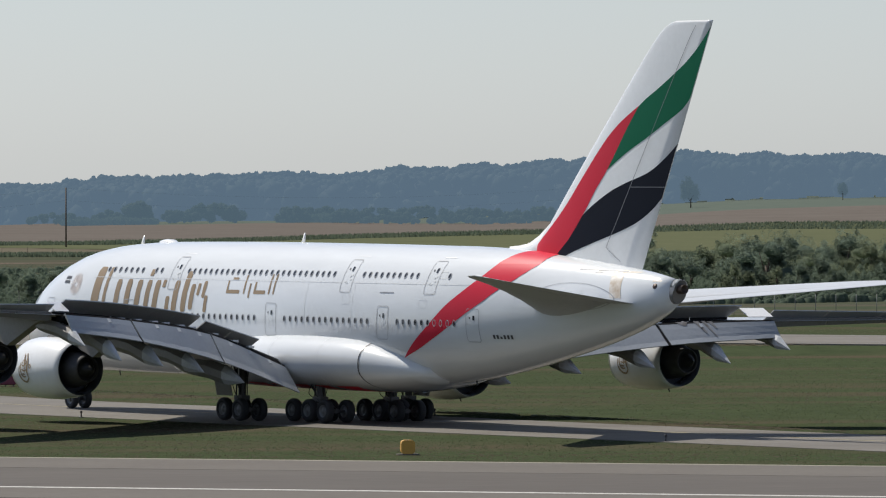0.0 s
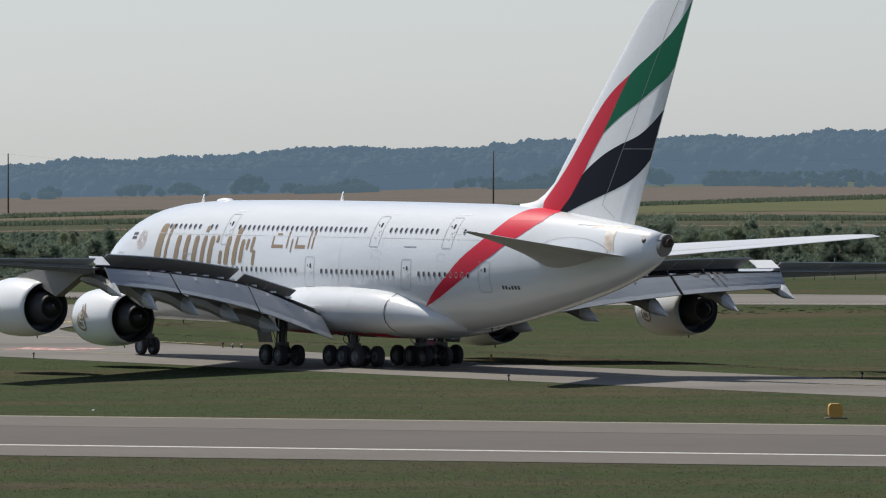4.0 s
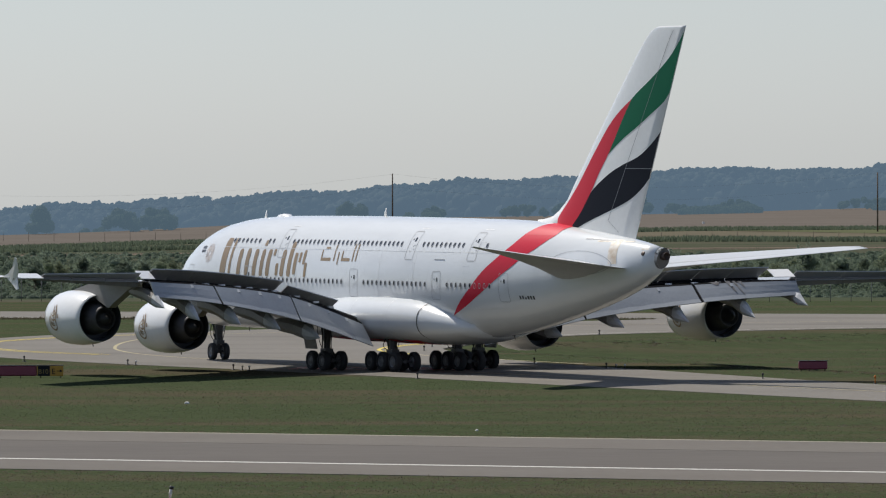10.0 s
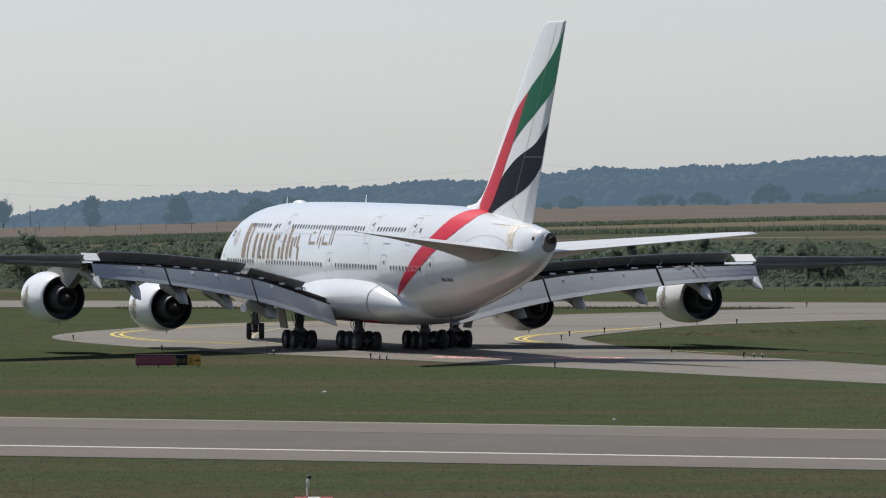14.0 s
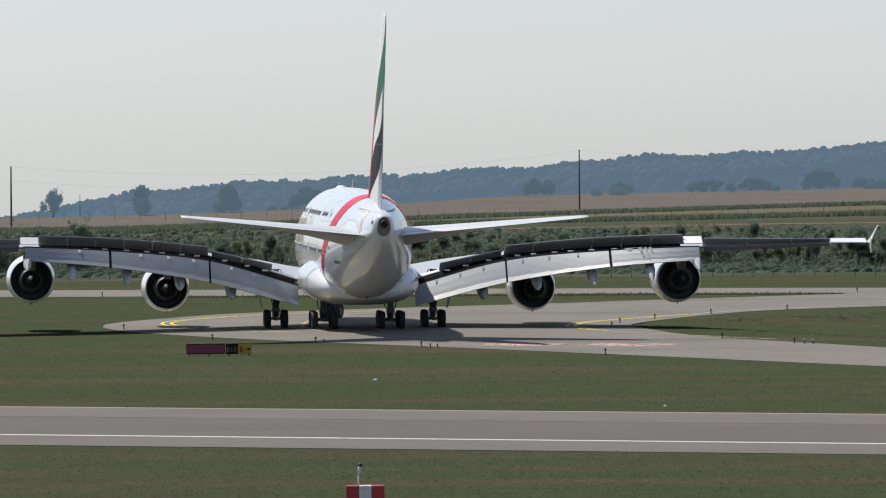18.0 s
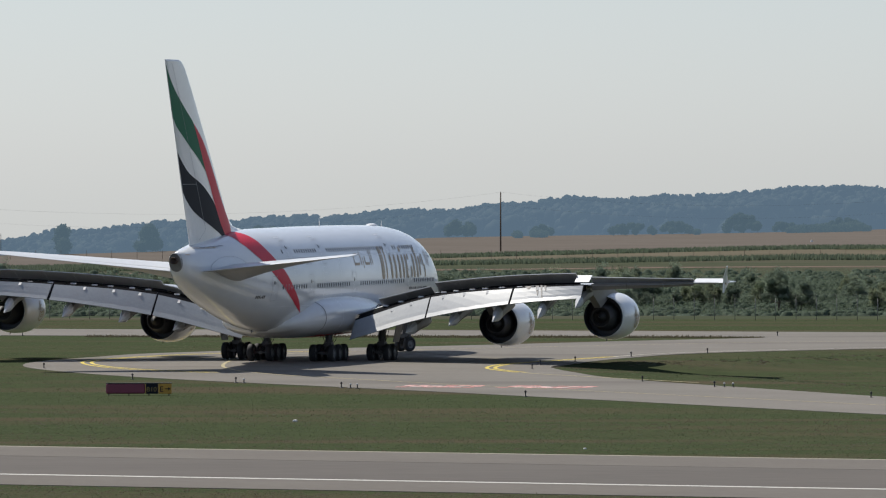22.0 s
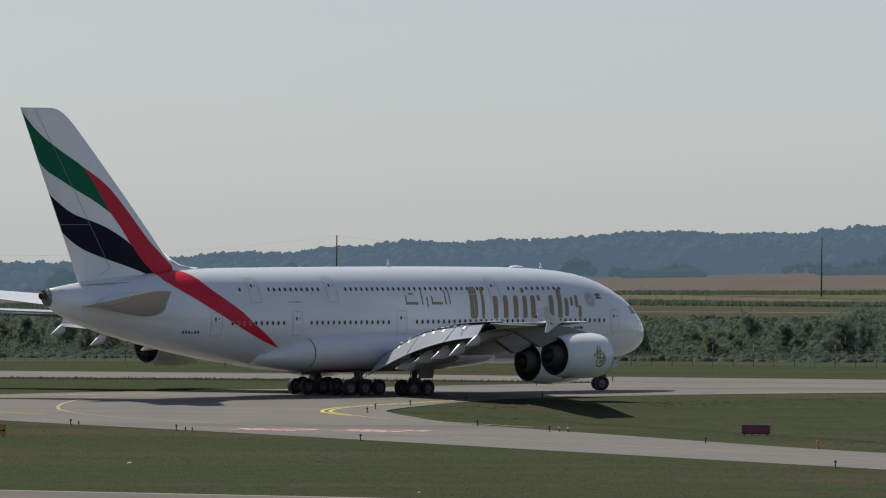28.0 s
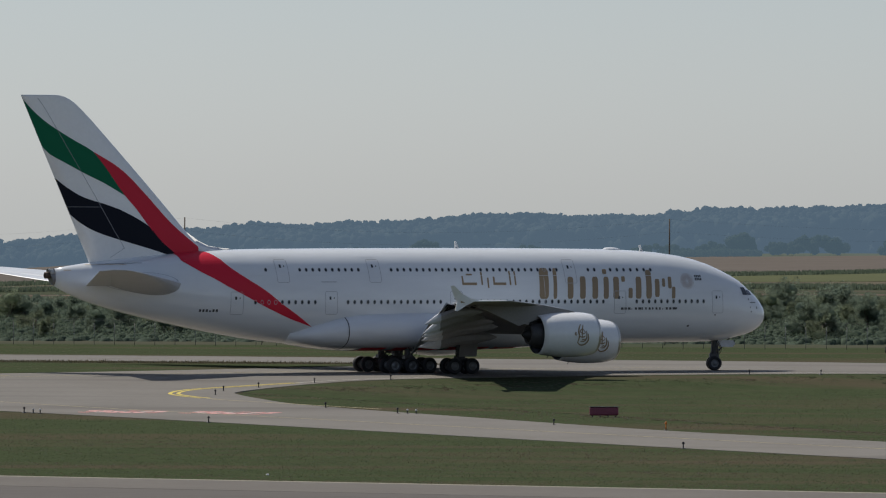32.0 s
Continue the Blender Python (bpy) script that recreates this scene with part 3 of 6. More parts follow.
# strokes (along the nacelle, up) with half their width
EMBLEM = [([(-.55, .1), (-.6, -.4), (-.35, -.8), (.1, -.9), (.45, -.6)], .07), ([(-.4, .35), (-.42, -.2), (-.2, -.55), (.15, -.55)], .06), ([(.4, -.6), (.28, -.1), (.35, .35), (.1, .95)], .08), ([(-.3, .2), (-.05, .5), (.2, .3), (-.1, .1), (-.3, .2)], .05),
          ([(-.15, .9), (-.02, .4), (.02, -.3)], .06), ([(-.3, -.1), (0, -.2), (.3, -.1)], .05), ([(-.25, -.38), (.05, -.42)], .05), ([(.52, .1), (.62, .2), (.7, .08), (.6, -.02), (.52, .1)], .05)]
swinging = []           # (panel, hinge point, hinge axis, degrees down)


def hinged(panel, a, b, d, degrees):
    """Note how a panel swings down about the hinge from a to d; b is its free corner."""
    panel.location = a
    axis = (d - a).normalized()
    if (Matrix.Rotation(radians(degrees), 3, axis) @ (b - a)).z > (b - a).z:
        axis = -axis
    swinging.append((panel, a, axis, degrees))


FLAP_Y = [4.55, 11.6, 19.5, 26.1]
FLAP_TOP = [(35.9, 3.5), (38.2, 5.52), (41.6, 6.3), (45.0, 6.64)]
FLAP_LOW = [(37.75, 1.78), (40.0, 3.66), (43.2, 4.93), (45.85, 5.5)]


def flap_line(v, y):
    return [curve([(a, q[k]) for a, q in zip(FLAP_Y, v)], y) for k in (0, 1)]


for side in (1, -1):
    bm = bmesh.new()
    rings = []
    for y in (2.6, 4.4, 7, 9, 11.5, 13.2, 15, 17.2, 19.4, 22, 24, 26.3, 29, 31, 33, 36, 38.6):
        f, b, zf, zb, t = wing_at(y)
        rings.append(airfoil(B(f, side * y, zf), B(b, side * y, zb), t))
    vs = loft(bm, rings)
    bmesh.ops.recalc_face_normals(bm, faces=bm.faces)
    bm.faces.ensure_lookup_table()
    # near-black shade is painted on the top behind the spoiler hinges
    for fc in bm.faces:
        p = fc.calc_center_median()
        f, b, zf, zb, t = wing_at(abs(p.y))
        # downward faces take a darker grey that imitates shade
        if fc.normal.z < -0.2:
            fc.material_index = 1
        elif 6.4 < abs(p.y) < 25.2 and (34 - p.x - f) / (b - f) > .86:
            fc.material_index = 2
    wing = part("wing", bm, [WING, UNDER_SHADE, GAP_SHADE], plane, "light grey swept wing with shade painted on its lower side")
    # wing fence at the tip
    bm = bmesh.new()
    y = side * 38.9
    prof = [(48.3, 7.0), (49.1, 7.16), (50.1, 7.6), (50.95, 8.27), (51.22, 8.22), (50.75, 7.35), (50.4, 6.9), (50.6, 6.15), (50.35, 6.1), (49.6, 6.55), (48.9, 6.86)]
    loft(bm, [[B(a, y + side * (.55 * (z - 7.1) / 1.4 if z > 7.1 else 0), z) for a, z in prof], [B(a, y + side * (.07 + (.55 * (z - 7.1) / 1.4 if z > 7.1 else 0)), z) for a, z in prof]])
    bmesh.ops.recalc_face_normals(bm, faces=bm.faces)
    part("wing_fence", bm, WHITE, plane, "white arrow-shaped wing tip fence", smooth=False)
    skin = bmesh.new()
    for z0, z1 in ((6.8, 7.0), (7.05, 7.2)):
        box(skin, 34 - 50.1, y + side * .03, z0, 34 - 49.7, y + side * .12, z1)
    part("fence_emblem", skin, GOLD, plane)
    bm = bmesh.new()
    rings = []
    for k, yy in enumerate((38.4, 38.7, 39.0)):
        f, b, zf, zb, t = wing_at(38.6)
        sh = (0, .12, .5)[k]
        rings.append(airfoil(B(f + sh * 2, side * yy, zf), B(b + .3, side * yy, zb), t * (1, .9, .5)[k]))
    loft(bm, rings)
    bmesh.ops.recalc_face_normals(bm, faces=bm.faces)
    part("wing_tip", bm, WHITE, plane)
    # flaps
    for y0, y1 in ((4.6, 11.55), (11.7, 19.4), (19.6, 26.15)):
        bm = bmesh.new()
        rings = []
        for y in frange(y0, y1, 6):
            (s0, z0), (s1, z1) = flap_line(FLAP_TOP, y), flap_line(FLAP_LOW, y)
            chord = Vector((-(s1 - s0), 0, z1 - z0))
            out = Vector((chord.z, 0, -chord.x)).normalized()
            if out.z < 0:
                out = -out
            ring = []
            for u, h1 in ((0, 0), (.03, .06), (.12, .085), (.35, .085), (.65, .065), (1, .02)):
                ring.append(B(s0, side * y, z0) + chord * u + out * (h1 - .06))
            for u, h1 in ((1, -.02), (.6, .05), (.25, .12), (.08, .14), (.0, .26)):
                ring.append(B(s0, side * y, z0) + chord * u - out * h1)
            rings.append(ring)
        loft(bm, rings)
        bmesh.ops.recalc_face_normals(bm, faces=bm.faces)
        # front lip blackened to imitate the shade below the spoilers
        for fc in bm.faces:
            p = fc.calc_center_median()
            (s0, z0), (s1, z1) = flap_line(FLAP_TOP, abs(p.y)), flap_line(FLAP_LOW, abs(p.y))
            fc.material_index = 1 if (34 - p.x - s0) / (s1 - s0) < .1 else 0
        part("flap", bm, [FLAP, GAP_SHADE], wing, "light grey flap drooped for landing", smooth=False)
    # soot behind the outer engine of the starboard wing
    if side < 0:
        for y, u0, u1, w, lean in ((21.75, .03, .62, .16, .25), (22.15, .03, .80, .10, .32), (22.5, .05, .40, .14, .2), (20.9, .04, .22, .35, .1)):
            c = []
            for u, half in ((u0, w), (u1, w * .25)):
                for k in (-1, 1):
                    yy = y + lean * (u - u0) / (u1 - u0) + k * half
                    (s0, z0), (s1, z1) = flap_line(FLAP_TOP, yy), flap_line(FLAP_LOW, yy)
                    chord = Vector((-(s1 - s0), 0, z1 - z0))
                    out = Vector((-chord.z, 0, chord.x)).normalized()
                    out = out if out.z > 0 else -out
                    c.append(B(s0, side * yy, z0) + chord * u + out * .048)
            part("soot_streak", slab(c[0], c[2], c[3], c[1], .006 * side), SOOT, wing, "brown soot streak on the flap", smooth=False)
    # dark plates that stand in for shade in the gaps between the flaps
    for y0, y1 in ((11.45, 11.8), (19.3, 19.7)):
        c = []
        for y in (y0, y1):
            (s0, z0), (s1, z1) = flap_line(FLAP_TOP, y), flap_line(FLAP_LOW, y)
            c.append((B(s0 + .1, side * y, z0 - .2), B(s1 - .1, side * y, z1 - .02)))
        part("gap_shade_plate", slab(c[0][0], c[0][1], c[1][1], c[1][0], .03), GAP_SHADE, wing, "dark plate in place of the shade between two flaps", smooth=False)
    # small brackets along the flaps' upper edge
    for y in (6.4, 8.2, 10.0, 13.0, 15.0, 17.2, 22.0):
        (s0, z0), (s1, z1) = flap_line(FLAP_TOP, y), flap_line(FLAP_LOW, y)
        chord = Vector((-(s1 - s0), 0, z1 - z0))
        out = Vector((chord.z, 0, -chord.x)).normalized()
        if out.z < 0:
            out = -out
        p = B(s0, side * y, z0) + chord * .22 + out * .03
        q, w = chord.normalized() * .16, Vector((0, side * .2, 0))
        part("flap_bracket", slab(p - q - w, p + q - w, p + q + w, p - q + w, .03 * side), PANEL, wing, "small pale bracket", smooth=False)
    # cove behind the wing's back edge, seen over the flaps, filled with painted shade
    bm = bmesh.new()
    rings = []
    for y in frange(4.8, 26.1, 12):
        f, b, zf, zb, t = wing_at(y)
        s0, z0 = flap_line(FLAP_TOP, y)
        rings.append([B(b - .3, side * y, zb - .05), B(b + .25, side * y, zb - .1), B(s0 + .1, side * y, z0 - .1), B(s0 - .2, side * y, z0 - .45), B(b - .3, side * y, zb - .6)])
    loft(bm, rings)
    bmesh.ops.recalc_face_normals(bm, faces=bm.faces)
    part("flap_cove_shade", bm, GAP_SHADE, wing, "near-black filler painted as the shade above the flaps")
    # pale actuators in the gap
    for y in (7.2, 8.6, 10.4, 12.6, 13.8, 15.4, 16.6, 18.2, 19.9, 21.4, 22.9, 24.4):
        f, b, zf, zb, t = wing_at(y)
        bm = bmesh.new()
        box(bm, 34 - b - .62, side * y - .22, zb - .12, 34 - b - .3, side * y + .22, zb + .02)
        bmesh.ops.bevel(bm, geom=bm.edges[:], offset=.03, segments=1, affect="EDGES")
        part("spoiler_actuator", bm, WHITE, wing, "small pale actuator housing", smooth=False)
    # spoilers
    TOPS = [(6.57, 36.15, 5.06), (11.4, 37.5, 6.2)]
    def spoiler(ya, yb, ta, tb):
        corner = []
        for y, (s, z) in ((ya, ta), (yb, tb)):
            corner.append((B(s - 1.5, side * y, z - .72), B(s, side * y, z)))
        (a, b), (d, c) = corner
        # dark plate below the hinge imitates shade under the raised spoiler
        drop = Vector((0, 0, -.6))
        part("spoiler_shade_plate", slab(a, d, d + drop, a + drop, .02), GAP_SHADE, wing, "dark plate added as the shade beneath the spoiler", smooth=False)
        hinged(part("spoiler", pale_top(slab(a - a, b - a, c - a, d - a, .07)), [SPOILER, WING], wing, "grey spoiler panel, dark beneath, raised at first", smooth=False), a, b, d, 28)
    for k in range(2):
        f0, f1 = k / 2 + .002, (k + 1) / 2 - .002
        lerp = lambda u: (36.15 + u * 1.35, 5.06 + u * 1.1)
        spoiler(6.6 + 4.8 * f0, 6.6 + 4.8 * f1, lerp(f0), lerp(f1))
    for k in range(6):
        f0, f1 = k / 6 + .0007, (k + 1) / 6 - .0007
        lerp = lambda u: (37.3 + u * 5.9, curve([(0, 6.47), (.35, 6.95), (.7, 7.28), (1, 7.42)], u))
        spoiler(11.65 + 13.4 * f0, 11.65 + 13.4 * f1, lerp(f0), lerp(f1))
    # ailerons turned up
    for y0, y1 in ((26.6, 29.9), (29.92, 33.2), (33.22, 36.0)):
        c = []
        for y in (y0, y1):
            f, b, zf, zb, t = wing_at(y)
            c.append((B(b - 1.1, side * y, zb - .02), B(b + .05, side * y, 7.16)))
        (a, b), (d, e) = c
        hinged(part("aileron", pale_top(slab(a - a, b - a, e - a, d - a, .06)), [SPOILER, WING], wing, "grey aileron turned up at first", smooth=False), a, b, d, 29)
    # added dark strips stand in for the shaded edge below the ailerons
    for y0, y1, z0, z1 in ((26.65, 29.9, 6.14, 6.32), (29.94, 33.2, 6.33, 6.5), (33.24, 36.0, 6.51, 6.68)):
        (f, b, zf, zb, t), (f2, b2, zf2, zb2, t2) = wing_at(y0), wing_at(y1)
        part("hinge_fairing", slab(B(b - .15, side * y0, zb + .15), B(b - .45, side * y0, z0), B(b2 - .45, side * y1, z1), B(b2 - .15, side * y1, zb2 + .15), .06), UNDER_SHADE, wing, "dark strip added as the shaded edge below the aileron", smooth=False)
    for y0, y1, z0, z1 in ((25.12, 26.5, 6.72, 7.25), (36.06, 38.7, 6.86, 7.16)):
        (f, b, zf, zb, t), (f2, b2, zf2, zb2, t2) = wing_at(y0), wing_at(y1)
        a, c, d, e = B(b + .12, side * y0, z0), B(b - .9, side * y0, z1), B(b2 + .12, side * y1, z0 + .03), B(b2 - .9, side * y1, z1 + .03)
        hinged(part("back_edge", slab(c - a, a - a, d - a, e - a, .05), WHITE, wing, "white panel at the back edge of the wing", smooth=False), a, c, d, 27 if y0 < 30 else 12)
    # flap track fairings
    for y, s0, s1, z0, zt, w in ((9.9, 32.0, 39.6, 3.3, 2.45, .42), (14.0, 34.0, 41.4, 4.3, 3.1, .40), (18.2, 36.5, 43.4, 4.8, 3.5, .40), (22.5, 39.5, 45.5, 5.3, 3.85, .37), (26.0, 41.5, 47.0, 5.8, 4.75, .33)):
        bm = bmesh.new()
        rings = []
        for u, r in ((0, .05), (.08, .5), (.25, .9), (.5, 1), (.74, 1), (.8, .9), (1, .04)):
            s = s0 + (s1 - s0) * u
            zc = z0 + (zt - z0) * max(0, (u - .35) / .65) ** 1.3
            rings.append([B(s, side * (y + w * r * math.cos(a)), zc + (1.4 * w * r) * math.sin(a)) for a in [2*math.pi*(i + .5)/8 for i in range(8)]])
        loft(bm, rings)
        bmesh.ops.recalc_face_normals(bm, faces=bm.faces)
        # shade on the forward part of the fairing, painted as a darker grey
        for fc in bm.faces:
            if 34 - fc.calc_center_median().x < s0 + (s1 - s0) * .7:
                fc.material_index = 1
        part("flap_track_fairing", bm, [PANEL, UNDER_SHADE], plane, "pointed grey flap track fairing", smooth=False)
    # tailplane and its elevator
    bm, el = bmesh.new(), bmesh.new()
    rings, back = [], []
    for u in (0, .1, .3, .5, .7, .9, .96, 1):
        y = .9 + (15.1 - .9) * u
        f = 57.6 + (69.7 - 57.6) * u + (1.3 if u == 1 else .3 if u > .95 else 0)
        b = 67.3 + (72.3 - 67.3) * u
        z = 7.85 + (9.2 - 7.85) * u
        front, tail = B(f, side * y, z + .2 - .35 * (1 - u) - .14 * u ** 4), B(b, side * y, z - .12 + .06 * u ** 4)
        t = 1.5 * (1 - u) ** 1.5 + .28 - .14 * u ** 4
        rings.append(airfoil(front, front.lerp(tail, .78), t, belly=.55 + .85 * (1 - u) ** 2))
        if u < .95:
            drop = Vector((0, 0, -.05 * max(0, 1 - u / .75)))
            back.append(airfoil(front.lerp(tail, .68), tail + drop, .16 + .1 * (1 - u)))
        else:
            back.append(airfoil(front.lerp(tail, .68), tail, .10))
    for mesh, row in ((bm, rings), (el, back)):
        loft(mesh, row)
        bmesh.ops.recalc_face_normals(mesh, faces=mesh.faces)
        # lower faces painted darker than the upper ones, as shade
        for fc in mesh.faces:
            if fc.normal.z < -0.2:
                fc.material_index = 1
    stab = part("tailplane", bm, [TAIL_TOP, TAIL_UNDER_SHADE], plane, "light grey tailplane")
    part("elevator", el, [TAIL_TOP, TAIL_UNDER_SHADE], stab, "grey elevator along the tailplane's back edge")

    # engines
    for y, nozzle, z in ((14.65, 28.55, 3.02), (25.52, 36.15, 3.84)):
        s0 = nozzle - 5.5
        bm = bmesh.new()
        prof = [(.9, 1.28), (.35, 1.35), (.08, 1.45), (0, 1.55), (.1, 1.66), (.45, 1.78), (1.1, 1.88), (2.2, 1.93), (3.3, 1.92), (4.3, 1.84), (5.0, 1.73), (5.5, 1.63), (5.5, 1.58), (4.6, 1.5)]
        rings = []
        for ds, r in prof:
            rings.append([B(s0 + ds, side * y + r * math.cos(2*math.pi*i/36), z + r * math.sin(2*math.pi*i/36)) for i in range(36)])
        loft(bm, rings, caps=False)
        bmesh.ops.recalc_face_normals(bm, faces=bm.faces)
        bm.faces.ensure_lookup_table()
        for fc in bm.faces[-72:]:
            fc.material_index = 1
        nac = part("engine_nacelle", bm, [WHITE, DUCT], plane, "white engine nacelle with a gold emblem")
        bm = bmesh.new()
        rings = [[B(s0 + ds, side * y + r * math.cos(2*math.pi*i/36), z + r * math.sin(2*math.pi*i/36)) for i in range(36)] for ds, r in ((.32, 1.36), (.08, 1.452), (-.01, 1.555), (.1, 1.672), (.3, 1.745))]
        loft(bm, rings, caps=False)
        bmesh.ops.recalc_face_normals(bm, faces=bm.faces)
        part("inlet_lip", bm, METAL, nac, "bare metal inlet lip")
        bm = bmesh.new()
        def spin(prof, n=28):
            b = bmesh.new()
            loft(b, [[B(s0 + ds, side * y + r * math.cos(2*math.pi*i/n), z + r * math.sin(2*math.pi*i/n)) for i in range(n)] for ds, r in prof], caps=False)
            bmesh.ops.recalc_face_normals(b, faces=b.faces)
            return b
        bm.free()
        part("fan_duct", spin(((4.3, 1.58), (4.35, 1.16))), DUCT, nac, "dark duct behind the fan")
        core = part("core_cowl", spin(((4.3, 1.18), (4.9, 1.16), (5.6, 1.02), (6.05, .86), (6.3, .79), (6.31, .74), (6.1, .71))), CORE, nac, "brownish bare metal core cowl")
        part("exhaust_cone", spin(((6.1, .71), (6.1, .5), (6.4, .42), (6.75, .22), (6.9, .03))), EXHAUST, core, "dark metal exhaust cone")
        # clamp and drain mast at the nacelle's foot
        drain = bmesh.new()
        rod(drain, B(nozzle - 1.2, side * y, z - 1.74), B(nozzle - 1.05, side * y, z - 2.0), .05, .03, 8)
        part("drain_mast", drain, INK, nac)
        bm = bmesh.new()
        rings = [[B(s0 + .95, side * y + r * math.cos(2*math.pi*i/28), z + r * math.sin(2*math.pi*i/28)) for i in range(28)] for r in (1.32, .4)]
        rings.append([B(s0 + .4, side * y + .03 * math.cos(2*math.pi*i/28), z + .03 * math.sin(2*math.pi*i/28)) for i in range(28)])
        loft(bm, rings, caps=False)
        part("fan", bm, EXHAUST, nac, "dark fan disc with spinner")
        f, b, zf, zb, t = wing_at(y)
        bm = bmesh.new()
        low = [(s0 + 1.6, z + 1.75), (nozzle - .6, z + 1.5), (nozzle + 1.8, z + .75), (nozzle + 5.0, zb - .5)]
        high = [(s0 + 2.1, z + 2.0), (f - .3, zf - .05), (f + 2.0, zf - .1), (nozzle + 6.0, zb - .2)]
        rings = [[B(a, side * y + w, zz) for a, zz in low + high[::-1]] for w in (-.28, .28)]
        loft(bm, rings)
        bmesh.ops.recalc_face_normals(bm, faces=bm.faces)
        # pylon carries the same painted shade as the wing's lower side
        part("pylon", bm, UNDER_SHADE, plane, "grey engine pylon", smooth=False)
        # emblem on both flanks: plain curved strokes in the outline of a drop
        for fl in (1, -1):
            bm = bmesh.new()
            for pts, w in EMBLEM:
                line = spline(pts, 4)
                prev = None
                for k, (u, v) in enumerate(line):
                    (u0, v0), (u1, v1) = line[max(0, k - 1)], line[min(len(line) - 1, k + 1)]
                    q = math.hypot(u1 - u0, v1 - v0) or 1
                    ww = w * (.45 + .55 * math.sin(math.pi * k / (len(line) - 1)))
                    du, dv = -(v1 - v0) / q * ww, (u1 - u0) / q * ww
                    pair = []
                    for sg in (1, -1):
                        a, b = (v + sg * dv) / 1.955, u + sg * du
                        pair.append(bm.verts.new(B(s0 + 2.05 + b, side * y + fl * 1.957 * math.cos(a), z + 1.957 * math.sin(a))))
                    if prev:
                        bm.faces.new((prev[0], prev[1], pair[1], pair[0]))
                    prev = pair
            part("nacelle_emblem", bm, GOLD, nac)


# landing gear
def wheel_mesh(r, w):
    bm = bmesh.new()
    prof = [(.0, -w * .32), (.25 * r, -w * .34), (.3 * r, -w * .2), (.52 * r, -w * .22), (.56 * r, -w * .42), (.8 * r, -w * .5), (.94 * r, -w * .42), (r, -w * .25), (r, w * .25), (.94 * r, w * .42), (.8 * r, w * .5), (.56 * r, w * .42), (.52 * r, w * .22), (.3 * r, w * .2), (.25 * r, w * .34), (.0, w * .32)]
    n = 24
    rings = [[Vector((max(.005, q) * math.cos(2*math.pi*i/n), yy, max(.005, q) * math.sin(2*math.pi*i/n))) for i in range(n)] for q, yy in prof]
    loft(bm, rings)
    bmesh.ops.recalc_face_normals(bm, faces=bm.faces)
    for fc in bm.faces:
        c = fc.calc_center_median()
        fc.material_index = 1 if math.hypot(c.x, c.z) < .54 * r else 0
    me = bpy.data.meshes.new("wheel")
    bm.to_mesh(me)
    bm.free()
    me.materials.append(RUBBER)
    me.materials.append(HUB)
    me.polygons.foreach_set("use_smooth", [True] * len(me.polygons))
    return me


MAIN_WHEEL, NOSE_WHEEL = wheel_mesh(.70, .5), wheel_mesh(.64, .42)
rolling = []            # (wheel, place on its parent, radius)


def gear(name, s, y, axles, half, mesh, radius, top, label):
    """A leg with its bogie and wheels, its origin on the ground."""
    bm = bmesh.new()
    rod(bm, (0, 0, radius), (0, 0, top), .17, .2, 14)
    rod(bm, (0, 0, radius + .55), (0, 0, top), .24, .26, 14)
    rod(bm, (.1, 0, radius + .75), (1.5, 0, top), .07, .07, 8)
    rod(bm, (-.2, 0, radius + .2), (-.35, 0, radius + .8), .05, .05, 8)
    rod(bm, (-.35, 0, radius + .8), (-.1, 0, radius + 1.3), .05, .05, 8)
    box(bm, axles[0] - .1, -.13, radius - .13, axles[-1] + .1, .13, radius + .13)
    for a in axles:
        rod(bm, (a, -half, radius), (a, half, radius), .09, .09, 10)
        rod(bm, (a, 0, radius + .12), (a * .4, 0, radius + .5), .045, .045, 8)
    box(bm, -.42, -.3, radius + .55, .42, .3, radius + .85)
    for sd in (1, -1):
        rod(bm, (-.3, sd * .2, radius + .15), (-.15, sd * .2, top - .3), .04, .04, 8)
        rod(bm, (.45, sd * .15, radius + .3), (.2, sd * .2, top - .1), .05, .05, 8)
        rod(bm, (axles[0] * .9, sd * .3, radius + .05), (.1, sd * .3, radius + .75), .04, .04, 6)
    leg = part(name, bm, STEEL, plane, label, smooth=False)
    for k, (x0, sd) in enumerate(((.35, 1), (.35, -1), (-.3, 1), (-.3, -1))):
        hose = bmesh.new()
        line = spline([(x0, sd * .15, radius + .7), (x0 + .3, sd * .42, (radius + top) / 2 + .1), (x0 * .6, sd * .45, top - .25), (x0 * .3, sd * .2, top)], 4)
        for p, q in zip(line, line[1:]):
            rod(hose, p, q, .025, .025, 5)
        part("hose", hose, RUBBER, leg)
    leg.location = B(s, y, 0)
    for a in axles:
        for sd in (1, -1):
            w = new("wheel", mesh)
            w.parent = leg
            rolling.append((w, (a, sd * half, radius), radius))
    return leg


nose_gear = gear("nose_gear", 5.05, 0, [0.0], .5, NOSE_WHEEL, .64, 3.0, "steel nose gear leg with two wheels")
for sd in (1, -1):
    gear("wing_gear", 33.8, sd * 6.22, [-.87, .87], .68, MAIN_WHEEL, .70, 4.6, "steel wing gear leg with four wheels")
    gear("body_gear", 37.1, sd * 2.64, [-1.72, 0.0, 1.72], .78, MAIN_WHEEL, .70, 2.6, "steel body gear leg with six wheels")
